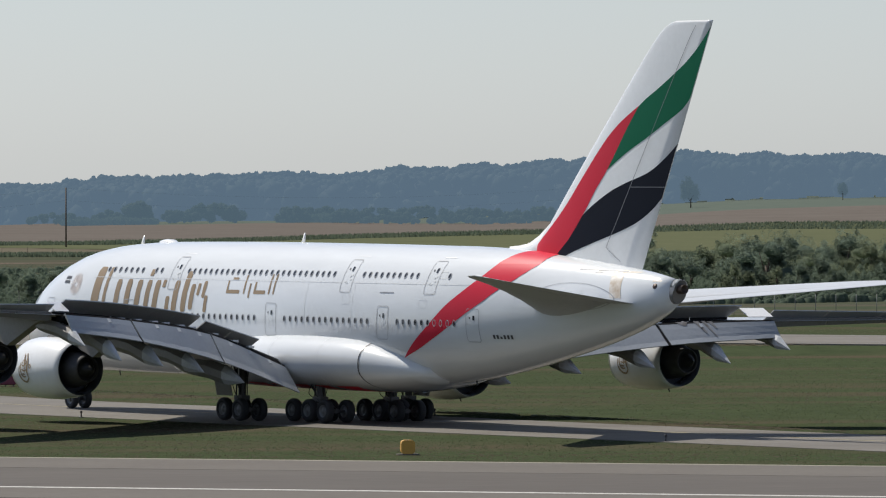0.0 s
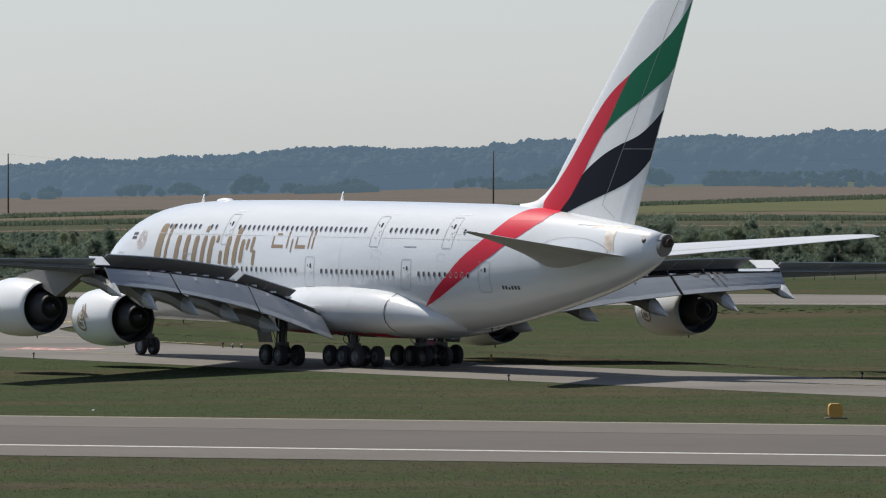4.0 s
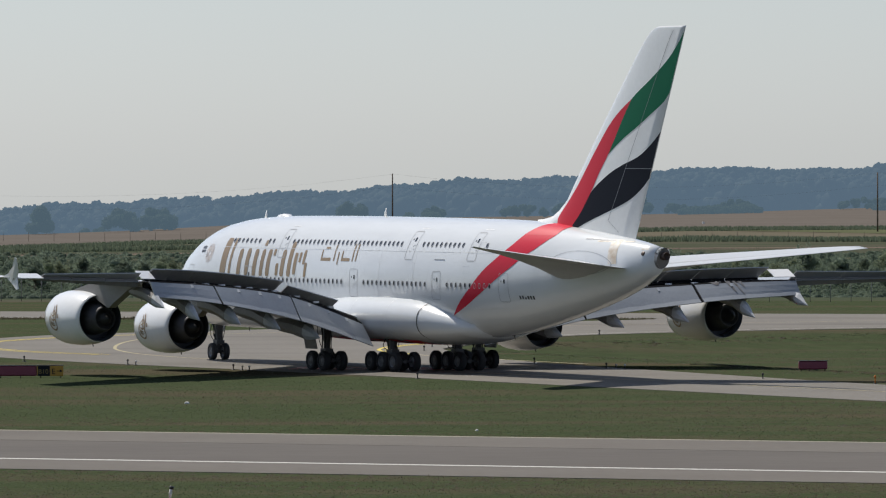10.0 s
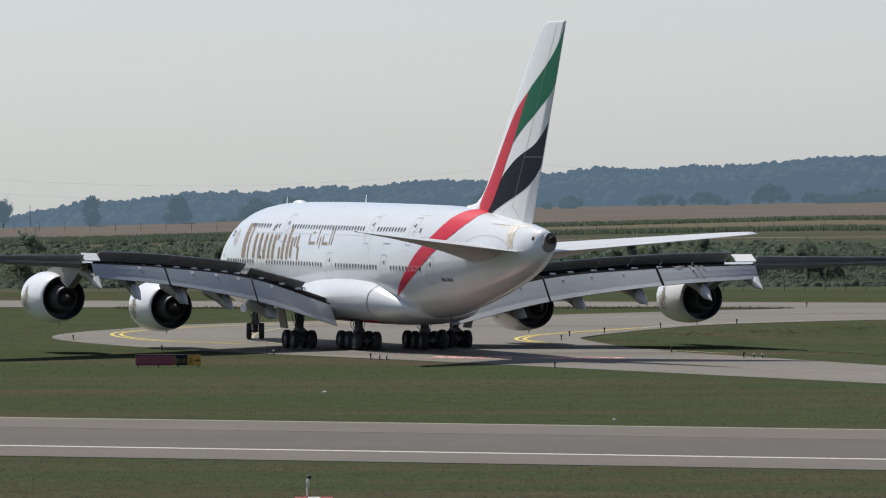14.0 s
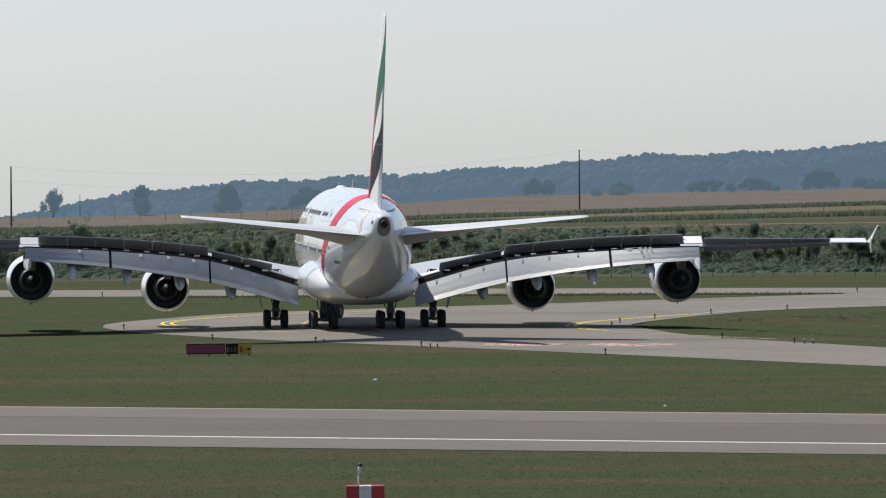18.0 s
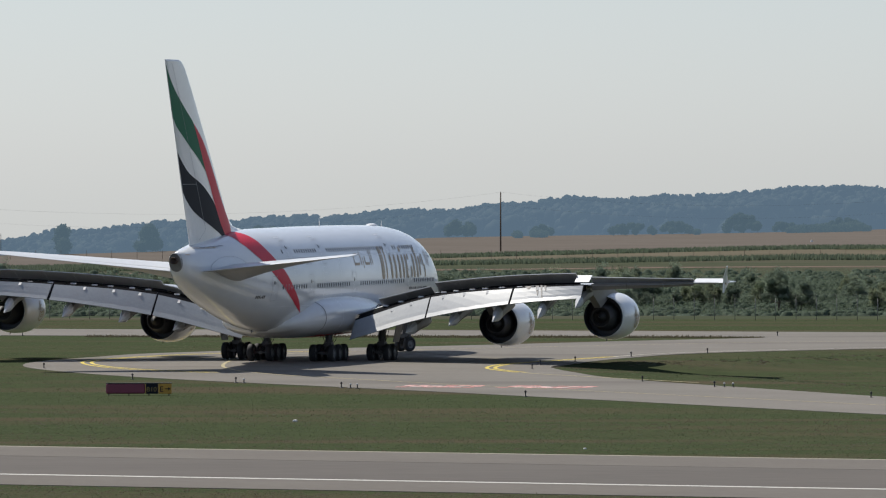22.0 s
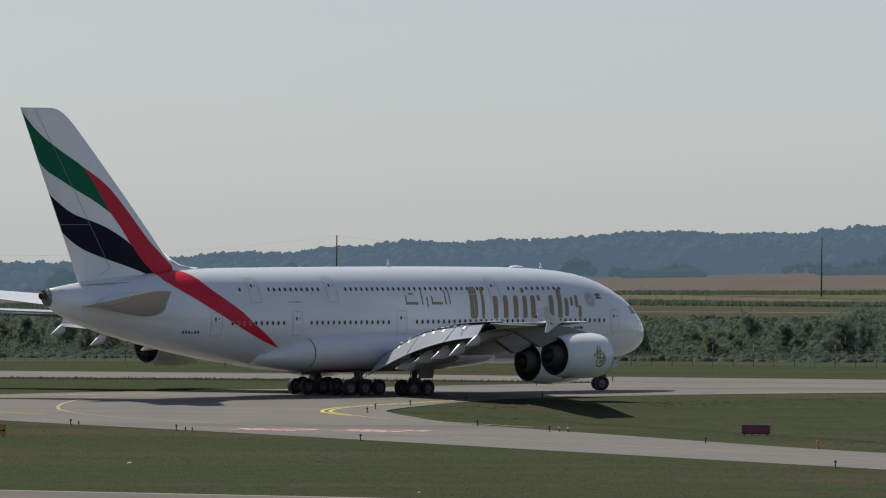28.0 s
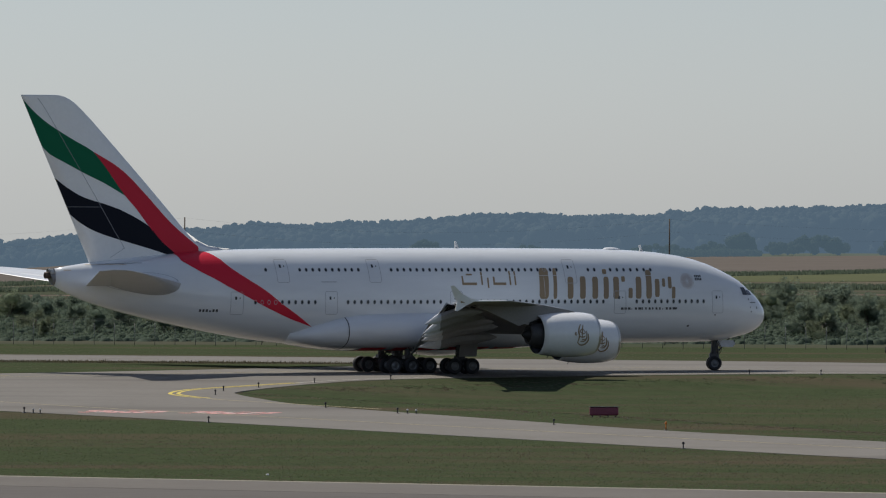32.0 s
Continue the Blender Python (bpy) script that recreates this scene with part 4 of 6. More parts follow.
for sd in (1, -1):
    bm = bmesh.new()
    box(bm, -.5, sd * .60, 2.12, 1.05, sd * .66, 2.72)
    bmesh.ops.bevel(bm, geom=[e for e in bm.edges if abs(e.verts[0].co.y - e.verts[1].co.y) > .01], offset=.16, segments=3, affect="EDGES")
    o = part("gear_door", bm, PANEL, plane, smooth=False)
    o.location = B(4.3, 0, 0)
    bm = bmesh.new()
    box(bm, -.8, sd * .55, 1.7, .9, sd * .62, 3.6, Matrix.Rotation(radians(-12 * sd), 4, "X"))
    o = part("gear_door", bm, UNDER_SHADE, plane, smooth=False)
    o.location = B(33.6, sd * 6.4, 0)
bm = bmesh.new()
for sd in (1, -1):
    rod(bm, (.1, sd * .16, 1.85), (.22, sd * .16, 1.85), .12, .12, 12)
o = part("taxi_light", bm, GLASS, plane)
o.location = B(4.9, 0, 0)

# ---- ground ----
from mathutils import geometry


def earth(name, a, b, scale, fine, rough=0.95, bump=0.4, stretch=(1, 1, 1), c=None, clo=0.52, chi=0.75, spec=0.0):
    """Soil, grass or pavement: two colours in patches of two sizes, and a third in large drifts."""
    m = material(name, a, rough, vary=0.0, scale=scale, fine=fine, bump=bump, tint=b, stretch=stretch, spec=spec)
    if c:
        nt = m.node_tree
        N, L = nt.nodes, nt.links
        old = N["Principled BSDF"].inputs["Base Color"].links[0].from_socket
        tc, mp, nz, mr, mx = N.new("ShaderNodeTexCoord"), N.new("ShaderNodeMapping"), N.new("ShaderNodeTexNoise"), N.new("ShaderNodeMapRange"), N.new("ShaderNodeMix")
        mp.inputs["Rotation"].default_value = (0, 0, radians(23.7))
        mp.inputs["Scale"].default_value = (0.14, 0.8, 1.0)
        L.new(tc.outputs["Object"], mp.inputs["Vector"])
        L.new(mp.outputs[0], nz.inputs["Vector"])
        nz.inputs["Scale"].default_value, nz.inputs["Detail"].default_value = 0.11, 6
        L.new(nz.outputs[0], mr.inputs["Value"])
        mr.inputs["From Min"].default_value, mr.inputs["From Max"].default_value = clo, chi
        mx.data_type = "RGBA"
        L.new(mr.outputs[0], mx.inputs["Factor"])
        L.new(old, mx.inputs["A"])
        mx.inputs["B"].default_value = (*c, 1)
        L.new(mx.outputs["Result"], N["Principled BSDF"].inputs["Base Color"])
    return m


GRASS = earth("airfield_grass", (0.042, 0.055, 0.029), (0.063, 0.078, 0.041), 2.6, 0.9, bump=0.2, c=(0.083, 0.070, 0.048), clo=0.48, chi=0.68)
BANK = earth("rough_bank", (0.048, 0.061, 0.039), (0.074, 0.085, 0.055), 6.0, 0.8, c=(0.095, 0.086, 0.066), clo=.42, chi=.66)
CORN = earth("corn_field", (0.063, 0.075, 0.042), (0.111, 0.115, 0.066), 4.0, 0.5)
STUBBLE = earth("tan_field", (0.119, 0.104, 0.091), (0.150, 0.133, 0.118), 30.0, 0.3)
MEADOW = earth("pale_meadow", (0.094, 0.116, 0.098), (0.116, 0.136, 0.114), 40.0, 0.2)
STRAW = earth("straw_field", (0.117, 0.103, 0.076), (0.142, 0.127, 0.095), 30.0, 0.3)
CROP = earth("young_crop", (0.092, 0.102, 0.058), (0.118, 0.124, 0.072), 14.0, 0.4)
DIRT = earth("reddish_earth", (0.144, 0.106, 0.089), (0.203, 0.161, 0.135), 3.0, 0.8)
TARMAC = earth("taxiway_concrete", (0.153, 0.141, 0.124), (0.199, 0.184, 0.163), 9.0, 1.5, 0.85, 0.15, c=(0.126, 0.115, 0.101), spec=0.12)
ASPHALT = earth("grey_asphalt", (0.097, 0.087, 0.077), (0.127, 0.114, 0.101), 12.0, 1.2, 0.85, 0.15, (.3, 1, 1), spec=0.12)
SHOULDER = earth("pale_shoulder", (0.126, 0.113, 0.099), (0.158, 0.144, 0.126), 8.0, 1.5, 0.9, 0.15, spec=0.12)
GRAVEL = earth("light_verge", (0.250, 0.235, 0.191), (0.353, 0.332, 0.280), 1.5, 4.0, 0.95, 0.2)
LINE_WHITE = material("white_marking", (0.68, 0.67, 0.64), 0.7, vary=0.15, scale=1.2, fine=3)
LINE_YELLOW = material("yellow_marking", (0.60, 0.47, 0.06), 0.7, vary=0.15, scale=1.2, fine=3)
LINE_FAINT = material("worn_yellow_marking", (0.36, 0.31, 0.17), 0.75, vary=0.25, scale=0.8, fine=3)
LINE_EDGE = material("worn_white_marking", (0.50, 0.485, 0.44), 0.75, vary=0.25, scale=0.6, fine=3)
LINE_PALE = material("pale_worn_marking", (0.40, 0.375, 0.32), 0.75, vary=0.2, scale=0.8, fine=3)
LINE_PINK = material("faded_pink_marking", (0.72, 0.58, 0.54), 0.75, vary=0.25, scale=0.8, fine=3)
LINE_RED = material("red_marking", (0.72, 0.26, 0.24), 0.75, vary=0.25, scale=0.8, fine=3)


def far_z(az, d):
    """The lie of the land: level airfield and fields, lower ground under the far woods."""
    low = curve([(-8, -28), (-3, -19), (0, -14), (3.3, -8.5), (6, -6), (8, -2), (10, 2.8), (16, 3)], max(-8, min(16, az)))
    edge = curve([(-8, 1230), (-3, 1290), (-1, 1390), (0, 1530), (.5, 1600), (3.3, 1720), (5, 1880), (6.5, 1880), (8, 1650), (16, 1600)], max(-8, min(16, az)))
    u = min(1, max(0, (d - edge) / 850))
    return low * u * u * (3 - 2 * u) - max(0, d - 2700) * 0.013


def dip(x, y):
    """The grass island between the taxiways lies a little lower than the pavement."""
    d1 = (x - 15.0) * .921 + (y - 601.0) * .389
    d2 = (x - 15.0) * .62 - (y - 601.0) * .60
    d3 = (672.0 + (x - 60) * -.25) - y
    u = min(1, max(0, (min(d1, d2 + 9, d3) - 1.0) / 12))
    return -.75 * u * u * (3 - 2 * u)


# edges of the farm strips: distance at seven bearings
FARM = {50: (1038, 1042, 1086, 1094, 1098, 1103, 1110), 51: (1084, 1088, 1150, 1157, 1160, 1164, 1170), 52: (1108, 1113, 1192, 1196, 1199, 1201, 1205), 53: (1120, 1131, 1268, 1263, 1260, 1257, 1252), 54: (1130, 1143, 1296, 1293, 1292, 1290, 1288), 55: (1142, 1157, 1420, 1440, 1490, 1560, 1730), 56: (1160, 1185, 1468, 1490, 1550, 1640, 1870)}


def ring_dist(i, az):
    a = min(14, max(-6, az))
    if i in FARM:
        return float(np.interp(a, (-6, -2.3, 3.2, 5, 6, 7, 10), FARM[i]))
    base = [2, 60, 150, 250, 330] + [400 + 8 * k for k in range(41)] + [790, 850, 930, 1010] + [0] * 7 + [1420 + 50 * a + 30 * max(0, 3 - a) * (a > 0), 1551 + 62 * a, 1700 + 66 * a, 1900 + 60 * a, 2150 + 50 * a, 2500 + 20 * a, 3000, 3600, 4900]
    return base[i]


RINGS = 66
MATS = [GRASS, BANK, CORN, STUBBLE, MEADOW, STRAW]


def ring_material(i, az):
    if i < 46:
        return 0
    i -= 36
    if i < 14:
        return 1
    if i < 20:
        return (1, 1, 1, 2, 5, 2)[i - 14]
    if i < (22 if az > 5 else 25):
        return 3
    return 4


bm = bmesh.new()
azs = [-180 + 15 * k for k in range(12)] + [-7 + .25 * k for k in range(93)] + [30 + 15 * k for k in range(10)]
cols = []
for az in azs:
    col = []
    for i in range(RINGS):
        d = ring_dist(i, az)
        x, y = d * math.sin(radians(az)), d * math.cos(radians(az))
        col.append(bm.verts.new((x, y, far_z(az, d) + dip(x, y))))
    cols.append(col)
for k in range(len(cols)):
    a, b = cols[k], cols[(k + 1) % len(cols)]
    for i in range(RINGS - 1):
        bm.faces.new((a[i], b[i], b[i + 1], a[i + 1])).material_index = ring_material(i, azs[k])
bm.faces.new([c[0] for c in cols][::-1])
bmesh.ops.recalc_face_normals(bm, faces=bm.faces)
ground = tagged(bmesh_object("ground", bm, MATS, None, False), "level airfield grass and far farm fields", "ground", kind="structure")
if ground.data.polygons[100].normal.z < 0:
    ground.data.flip_normals()


def sheet(name, pts, mat, z, label, category="pavement", depth=0.0):
    """A flat pavement of the outline pts, with a rim down into the ground."""
    bm = bmesh.new()
    top = [bm.verts.new((x, y, z)) for x, y in pts]
    for t in geometry.tessellate_polygon([[Vector((x, y, 0)) for x, y in pts]]):
        f = bm.faces.new([top[k] for k in t])
        f.normal_update()
        if f.normal.z < 0:
            f.normal_flip()
    low = [bm.verts.new((x, y, -0.1)) for x, y in pts]
    n = len(pts)
    for i in range(n):
        bm.faces.new((top[i], low[i], low[(i + 1) % n], top[(i + 1) % n]))
    return tagged(bmesh_object(name, bm, mat, None, False), label, category, kind="structure")


# the near taxiway, crossing in front
NRM, ALONG = Vector((0.4010, 0.9161)), Vector((0.9161, -0.4010))


def strip(d0, d1, x0=-260, x1=420):
    return [tuple(NRM * d + ALONG * x) for d, x in ((d0, x0), (d0, x1), (d1, x1), (d1, x0))]


D_BOT, D_LINE, D_LINE2, D_TOP = 344.5, 355.6, 378.2, 390.8
sheet("shoulder_near", strip(D_BOT, D_LINE), SHOULDER, 0.03, "pale asphalt shoulder of the near taxiway")
sheet("road", strip(D_LINE, D_LINE2), ASPHALT, 0.031, "grey asphalt taxiway with worn wheel lanes", "taxiway")
sheet("shoulder_far", strip(D_LINE2, D_TOP), SHOULDER, 0.03, "pale asphalt shoulder of the near taxiway")
sheet("verge_far", strip(D_TOP, D_TOP + 1.1), GRAVEL, 0.02, "light gravel verge")
sheet("edge_line_near", strip(D_LINE - .35, D_LINE + .6), LINE_EDGE, 0.04, "white painted edge line", "marking")
sheet("edge_line_far", strip(D_LINE2 - .1, D_LINE2 + .35), SHOULDER, 0.04, "faded edge line", "marking")


NEAR_EDGE = [(128, 334), (77.5, 416.5), (50.6, 459.5), (31.5, 492.5), (12.6, 526), (0.6, 546.5), (-12.0, 567.0), (-20.0, 583.0), (-26.0, 601.0), (-27.3, 614.5), (-25.6, 626.0), (-22.5, 636.0), (-17.6, 649.0), (-6.0, 662.0), (10.0, 676.5), (23.0, 690.5), (33.0, 700.0), (37.5, 704.5)]
STRIP_UP = [(37.5, 704.5), (22.0, 710.5), (0.8, 713.5), (-36.0, 716.5), (-140, 742)]
FAR_TOP = [(-140, 772), (-37.8, 745.5), (6, 737.5), (38, 729), (75, 718), (124, 690), (260, 612)]
FAR_LOW = [(260, 580), (120, 655), (95, 667), (73.9, 673.8), (60.5, 670.5), (44.9, 661.8), (29.0, 647.5), (22.2, 632.5), (17.6, 617.0), (15.1, 606), (15.0, 599.5), (16.3, 588), (19.5, 570.0), (29.0, 544.0), (42.6, 510.5), (54.0, 491.5), (68.0, 464.5), (82.0, 441), (146, 333)]
TAXI = spline(NEAR_EDGE, 5)[:-1] + spline(STRIP_UP, 4)[:-1] + spline(FAR_TOP, 4) + spline(FAR_LOW, 5)
sheet("taxiway", TAXI, TARMAC, 0.03, "pale concrete taxiway turn with rubber marks", "taxiway")


def ribbon(name, pts, width, mat, z, label):
    bm = bmesh.new()
    pts = [Vector(p) for p in pts]
    vs = []
    for i, p in enumerate(pts):
        d = (pts[min(len(pts) - 1, i + 1)] - pts[max(0, i - 1)]).normalized()
        n = Vector((-d.y, d.x)) * width / 2
        vs.append((bm.verts.new((*(p + n), z)), bm.verts.new((*(p - n), z))))
    for a, b in zip(vs, vs[1:]):
        bm.faces.new((a[1], b[1], b[0], a[0]))
    return tagged(bmesh_object(name, bm, mat, None, False), label, "marking", kind="structure")


for k, (off, w) in enumerate(((0.0, .32), (.65, .3))):
    ribbon("yellow_line_turn", spline([(11.9 + off, 588), (10.6 + off, 593), (9.7 + off, 601), (11.4 + off, 613), (16.6 + off, 626.0), (20.4 + off, 635)], 6), w, LINE_YELLOW, .042, "double yellow taxiway edge line")
ribbon("edge_line_turn", spline([(24.5, 560), (17.9, 574.0), (13.6, 583), (12.2, 588)], 6), .34, LINE_FAINT, .042, "thin worn yellow taxiway edge line")
ribbon("edge_line_island", spline([(20.8, 635), (25.2, 645.0), (34.4, 657), (50, 668.5), (62, 673.5), (75, 676.5), (96, 670)], 6), .4, LINE_PALE, .042, "pale worn taxiway edge line")
for off in (0, .75):
    ribbon("yellow_line_west", spline([(-12 + off, 588 + off), (-18 + off, 597 + off), (-21.5 + off, 608), (-22.8 + off, 620), (-20.8 + off, 631), (-14.4 + off, 645.5 - off), (-4 + off, 656 - off)], 6), .3, LINE_YELLOW, .042, "double yellow taxiway edge line")
ribbon("centre_line", spline([(92, 412), (45, 490), (20, 533), (6, 557), (-1.9, 572.8), (-5.6, 580.3), (-9, 590.4), (-10.5, 598.7), (-11.2, 607.2), (-11, 620.9), (-9.7, 634), (-6.8, 645.5), (1, 656), (14, 668), (34, 684), (60, 697)], 6), .28, LINE_FAINT, .041, "faint worn yellow centre line of the taxiway")
for a, b in (((2.7, 552.2), (8.5, 550.9)), ((10.3, 550.8), (16.3, 548.4))):
    for j, off in enumerate((-1.9, -.8, .3, 1.4, 2.3)):
        n = Vector((b[1] - a[1], a[0] - b[0])).normalized() * off
        for k in range(6):
            if (3 * j + 2 * k) % 5 == 4:
                continue
            p, q = Vector(a).lerp(Vector(b), (k + .12 * (j % 3)) / 6), Vector(a).lerp(Vector(b), (k + .84 + .1 * (j % 3)) / 6)
            ribbon("red_marking", [tuple(p + n), tuple(q + n)], .75, (LINE_RED, LINE_PINK)[j % 2], .043, "worn red painted taxiway marking")

# ---- things on the airfield ----
MAROON = material("maroon_panel", (0.19, 0.035, 0.065), 0.55, vary=0.15, scale=0.8)
FADED = material("faded_yellow", (0.24, 0.17, 0.05), 0.6, vary=0.2, scale=0.3)
YELLOW = material("yellow_panel", (0.46, 0.25, 0.03), 0.5, vary=0.1, scale=0.5)
JUNCTION = material("orange_cover", (0.52, 0.28, 0.05), 0.55, vary=0.15, scale=0.4)
POST = material("dark_post", (0.03, 0.03, 0.032), 0.6, vary=0.2, scale=0.1)
ORANGE = material("orange_post", (0.65, 0.20, 0.02), 0.6, vary=0.1)
SIGNRED = material("sign_red", (0.42, 0.03, 0.035), 0.5, vary=0.1, scale=0.6)
WOOD = material("weathered_pole", (0.11, 0.085, 0.065), 0.85, vary=0.3, scale=0.5, fine=6, stretch=(1, 1, .2))
WIRE = material("fence_wire", (0.20, 0.20, 0.19), 0.6, 0.2, vary=0.2)


def at(ob, x, y, z=0.0, rz=0.0):
    ob.matrix_basis = pose(x, y, z, 0, 0, rz)
    return ob


# taxiway edge light posts
def edge_light(mat, hgt, label, head=None):
    e = new("edge_light")
    bm = bmesh.new()
    rod(bm, (0, 0, 0), (0, 0, hgt * .72), .042, .042, 8)
    part("stem", bm, mat, e)
    bm = bmesh.new()
    rod(bm, (0, 0, hgt * .7), (0, 0, hgt * .86), .085, .095, 10)
    rod(bm, (0, 0, hgt * .86), (0, 0, hgt), .07, .04, 10)
    part("lamp_head", bm, head or mat, e)
    bm = bmesh.new()
    rod(bm, (0, 0, 0), (0, 0, .05), .17, .15, 12)
    part("base_plate", bm, STEEL, e)
    return tagged(e, label, "edge light", "taxiway edge lights")


first = edge_light(POST, .45, "small dark taxiway edge light on a stem")
PLACES = [(-25.2, 601.5), (-17.3, 571), (-9.4, 561.5), (-1.6, 548.6), (11.2, 527.5), (39.9, 477.0), (69.5, 430.5), (13.2, 597.5), (14.1, 609), (17.2, 620), (22.3, 635.5), (29.2, 647.5), (38.6, 711), (61.9, 670.5), (68.3, 671.0), (20.6, 563.5), (25.3, 549.8), (34.9, 524.2), (62.3, 477.4), (91, 667), (-32, 716), (100, 379)]
at(first, *PLACES[0])
for p in PLACES[1:]:
    copy_thing(first, pose(*p, 0))
low = edge_light(POST, .36, "low guard light with a pale head beside the taxiway", LINE_WHITE)
PLACES = [(-.95, 548.0), (-.45, 547.3), (26.0, 549.6), (26.6, 549.0), (-8.8, 561.0)]
at(low, *PLACES[0])
for p in PLACES[1:]:
    copy_thing(low, pose(*p, 0))
at(edge_light(ORANGE, .6, "orange marker post on the grass"), 41.8, 513.8)


def board_sign(x, y, rz, panels, label, hgt=.72):
    """A low sign box of panels (width, material, bars) side by side on short feet."""
    s = new("taxiway_sign")
    at(s, x, y, 0, rz)
    u = 0.0
    total = sum(p[0] for p in panels)
    for w, mat, bars in panels:
        bm = bmesh.new()
        box(bm, u, -.14, .12, u + w - .02, .14, .12 + hgt)
        round_ = .11 if mat == MAROON else .03
        bmesh.ops.bevel(bm, geom=bm.edges[:], offset=round_, segments=3, profile=.5, affect="EDGES")
        p = part("panel", bm, mat, s, smooth=False)
        for a, b, z0, z1, m2 in bars:
            bm = bmesh.new()
            box(bm, u + a, -.16, z0, u + b, -.142, z1)
            part("marking", bm, m2, p, smooth=False)
        u += w
    for k in range(4):
        bm = bmesh.new()
        rod(bm, (.2 + (total - .4) * k / 3, 0, 0), (.2 + (total - .4) * k / 3, 0, .16), .04, .04, 8)
        part("foot", bm, STEEL, s)
    bm = bmesh.new()
    box(bm, 0, -.16, .12 + hgt, total, .16, .16 + hgt)
    part("top_rail", bm, STEEL, s, smooth=False)
    return tagged(s, label, "sign")


def text_on(parent, body, x, z, size, mat):
    c = bpy.data.curves.new("sign_text", "FONT")
    c.body, c.size, c.extrude = body, size, 0.004
    tmp = bpy.data.objects.new("sign_text", c)
    scene.collection.objects.link(tmp)
    me = bpy.data.meshes.new_from_object(tmp.evaluated_get(bpy.context.evaluated_depsgraph_get()))
    bpy.data.objects.remove(tmp)
    me.materials.clear()
    me.materials.append(mat)
    o = new("sign_text", me)
    o.parent = parent
    o.matrix_basis = pose(x, -.15, z, 90)
    return o


sg = board_sign(-17.95, 531.5, 0, [(2.75, MAROON, []), (.92, BLACK, [(.0, .04, .16, .8, YELLOW), (.88, .9, .16, .8, YELLOW)]), (.92, YELLOW, [])], "maroon backed taxiway sign box with a yellow E panel")
text_on(sg, "B10", 2.82, .28, .46, FADED)
text_on(sg, "E", 3.74, .26, .55, BLACK)
bm = bmesh.new()
box(bm, 4.12, -.16, .44, 4.36, -.145, .5)
vs = [bm.verts.new((x, -.155, z)) for x, z in ((4.34, .36), (4.52, .47), (4.34, .58))]
bm.faces.new(vs)
part("arrow", bm, BLACK, sg, smooth=False)
board_sign(38.7, 543.0, 4, [(2.1, MAROON, [])], "maroon back of a taxiway sign box on the grass", .6).location.z = dip(39.7, 543.0)
jb = at(new("junction_box"), 52.15, 414.0)
bm = bmesh.new()
box(bm, 0, -.3, .06, .76, .3, .82)
bmesh.ops.bevel(bm, geom=[e for e in bm.edges if abs(e.verts[0].co.y - e.verts[1].co.y) > .1], offset=.2, segments=4, profile=.5, affect="EDGES")
part("cover", bm, JUNCTION, jb, "rounded orange-yellow cover", smooth=False)
bm = bmesh.new()
box(bm, -.2, -.45, -.05, .98, .45, .06)
part("slab", bm, SHOULDER, jb, "pale concrete slab", smooth=False)
tagged(jb, "rounded orange-yellow box on a concrete slab in the grass", "box")
# red and white marker board with a lamp in front of the near taxiway
mk = new("marker_board")
at(mk, -4.14, 321.0, 0, 0)
for k in range(3):
    bm = bmesh.new()
    box(bm, k * .54, -.35, .0, k * .54 + .53, .35, .92)
    bmesh.ops.bevel(bm, geom=bm.edges[:], offset=.03, segments=1, affect="EDGES")
    part("panel", bm, (SIGNRED, LINE_WHITE, SIGNRED)[k], mk, ("red panel", "white panel", "red panel")[k], smooth=False)
bm = bmesh.new()
rod(bm, (.5, 0, .9), (.52, 0, 1.35), .04, .03, 8)
rod(bm, (.52, 0, 1.35), (.58, 0, 1.75), .05, .07, 8)
part("mast", bm, LINE_WHITE, mk, "pale mast")
bm = bmesh.new()
rod(bm, (.58, 0, 1.72), (.62, 0, 1.84), .1, .09, 10)
part("lamp_head", bm, POST, mk)
tagged(mk, "red and white marker box with a small lamp mast", "marker")
# pale stones in the grass
for x, y, r in ((-4.3, 477.4, .16), (12.5, 431, .1)):
    bm = bmesh.new()
    bmesh.ops.create_icosphere(bm, subdivisions=2, radius=r)
    for v in bm.verts:
        v.co *= 1 + .3 * noise.noise(v.co * 9 + Vector((x, y, 0)))
        v.co.z *= .6
    o = bmesh_object("stone", bm, LINE_WHITE, None, True)
    at(o, x, y, r * .3)
    tagged(o, "small pale stone in the grass", "stone")


# power poles
def polar(az, d):
    return d * math.sin(radians(az)), d * math.cos(radians(az))


for az, d, hgt in ((1.03, 1393, 10.9), (4.67, 1405, 11.0), (-3.235, 1222, 9.6), (-2.72, 1400, 3.3), (8.97, 1708, 11.1)):
    e = new("utility_pole")
    bm = bmesh.new()
    rod(bm, (0, 0, -.5), (0, 0, hgt), min(.17, hgt * .02), min(.12, hgt * .015), 10)
    part("pole", bm, WOOD, e)
    bm = bmesh.new()
    rod(bm, (0, -.5, hgt - .4), (0, .5, hgt - .4), .06, .06, 6)
    part("crossarm", bm, WOOD, e)
    x, y = polar(az, d)
    at(e, x, y)
    tagged(e, "tall bare weathered wooden utility pole in the fields", "pole", "utility poles")

# power lines that sag from pole to pole
POLE_TOPS = [(-3.235, 1222, 9.5), (1.03, 1393, 10.8), (4.67, 1405, 10.9), (8.97, 1708, 11.0)]
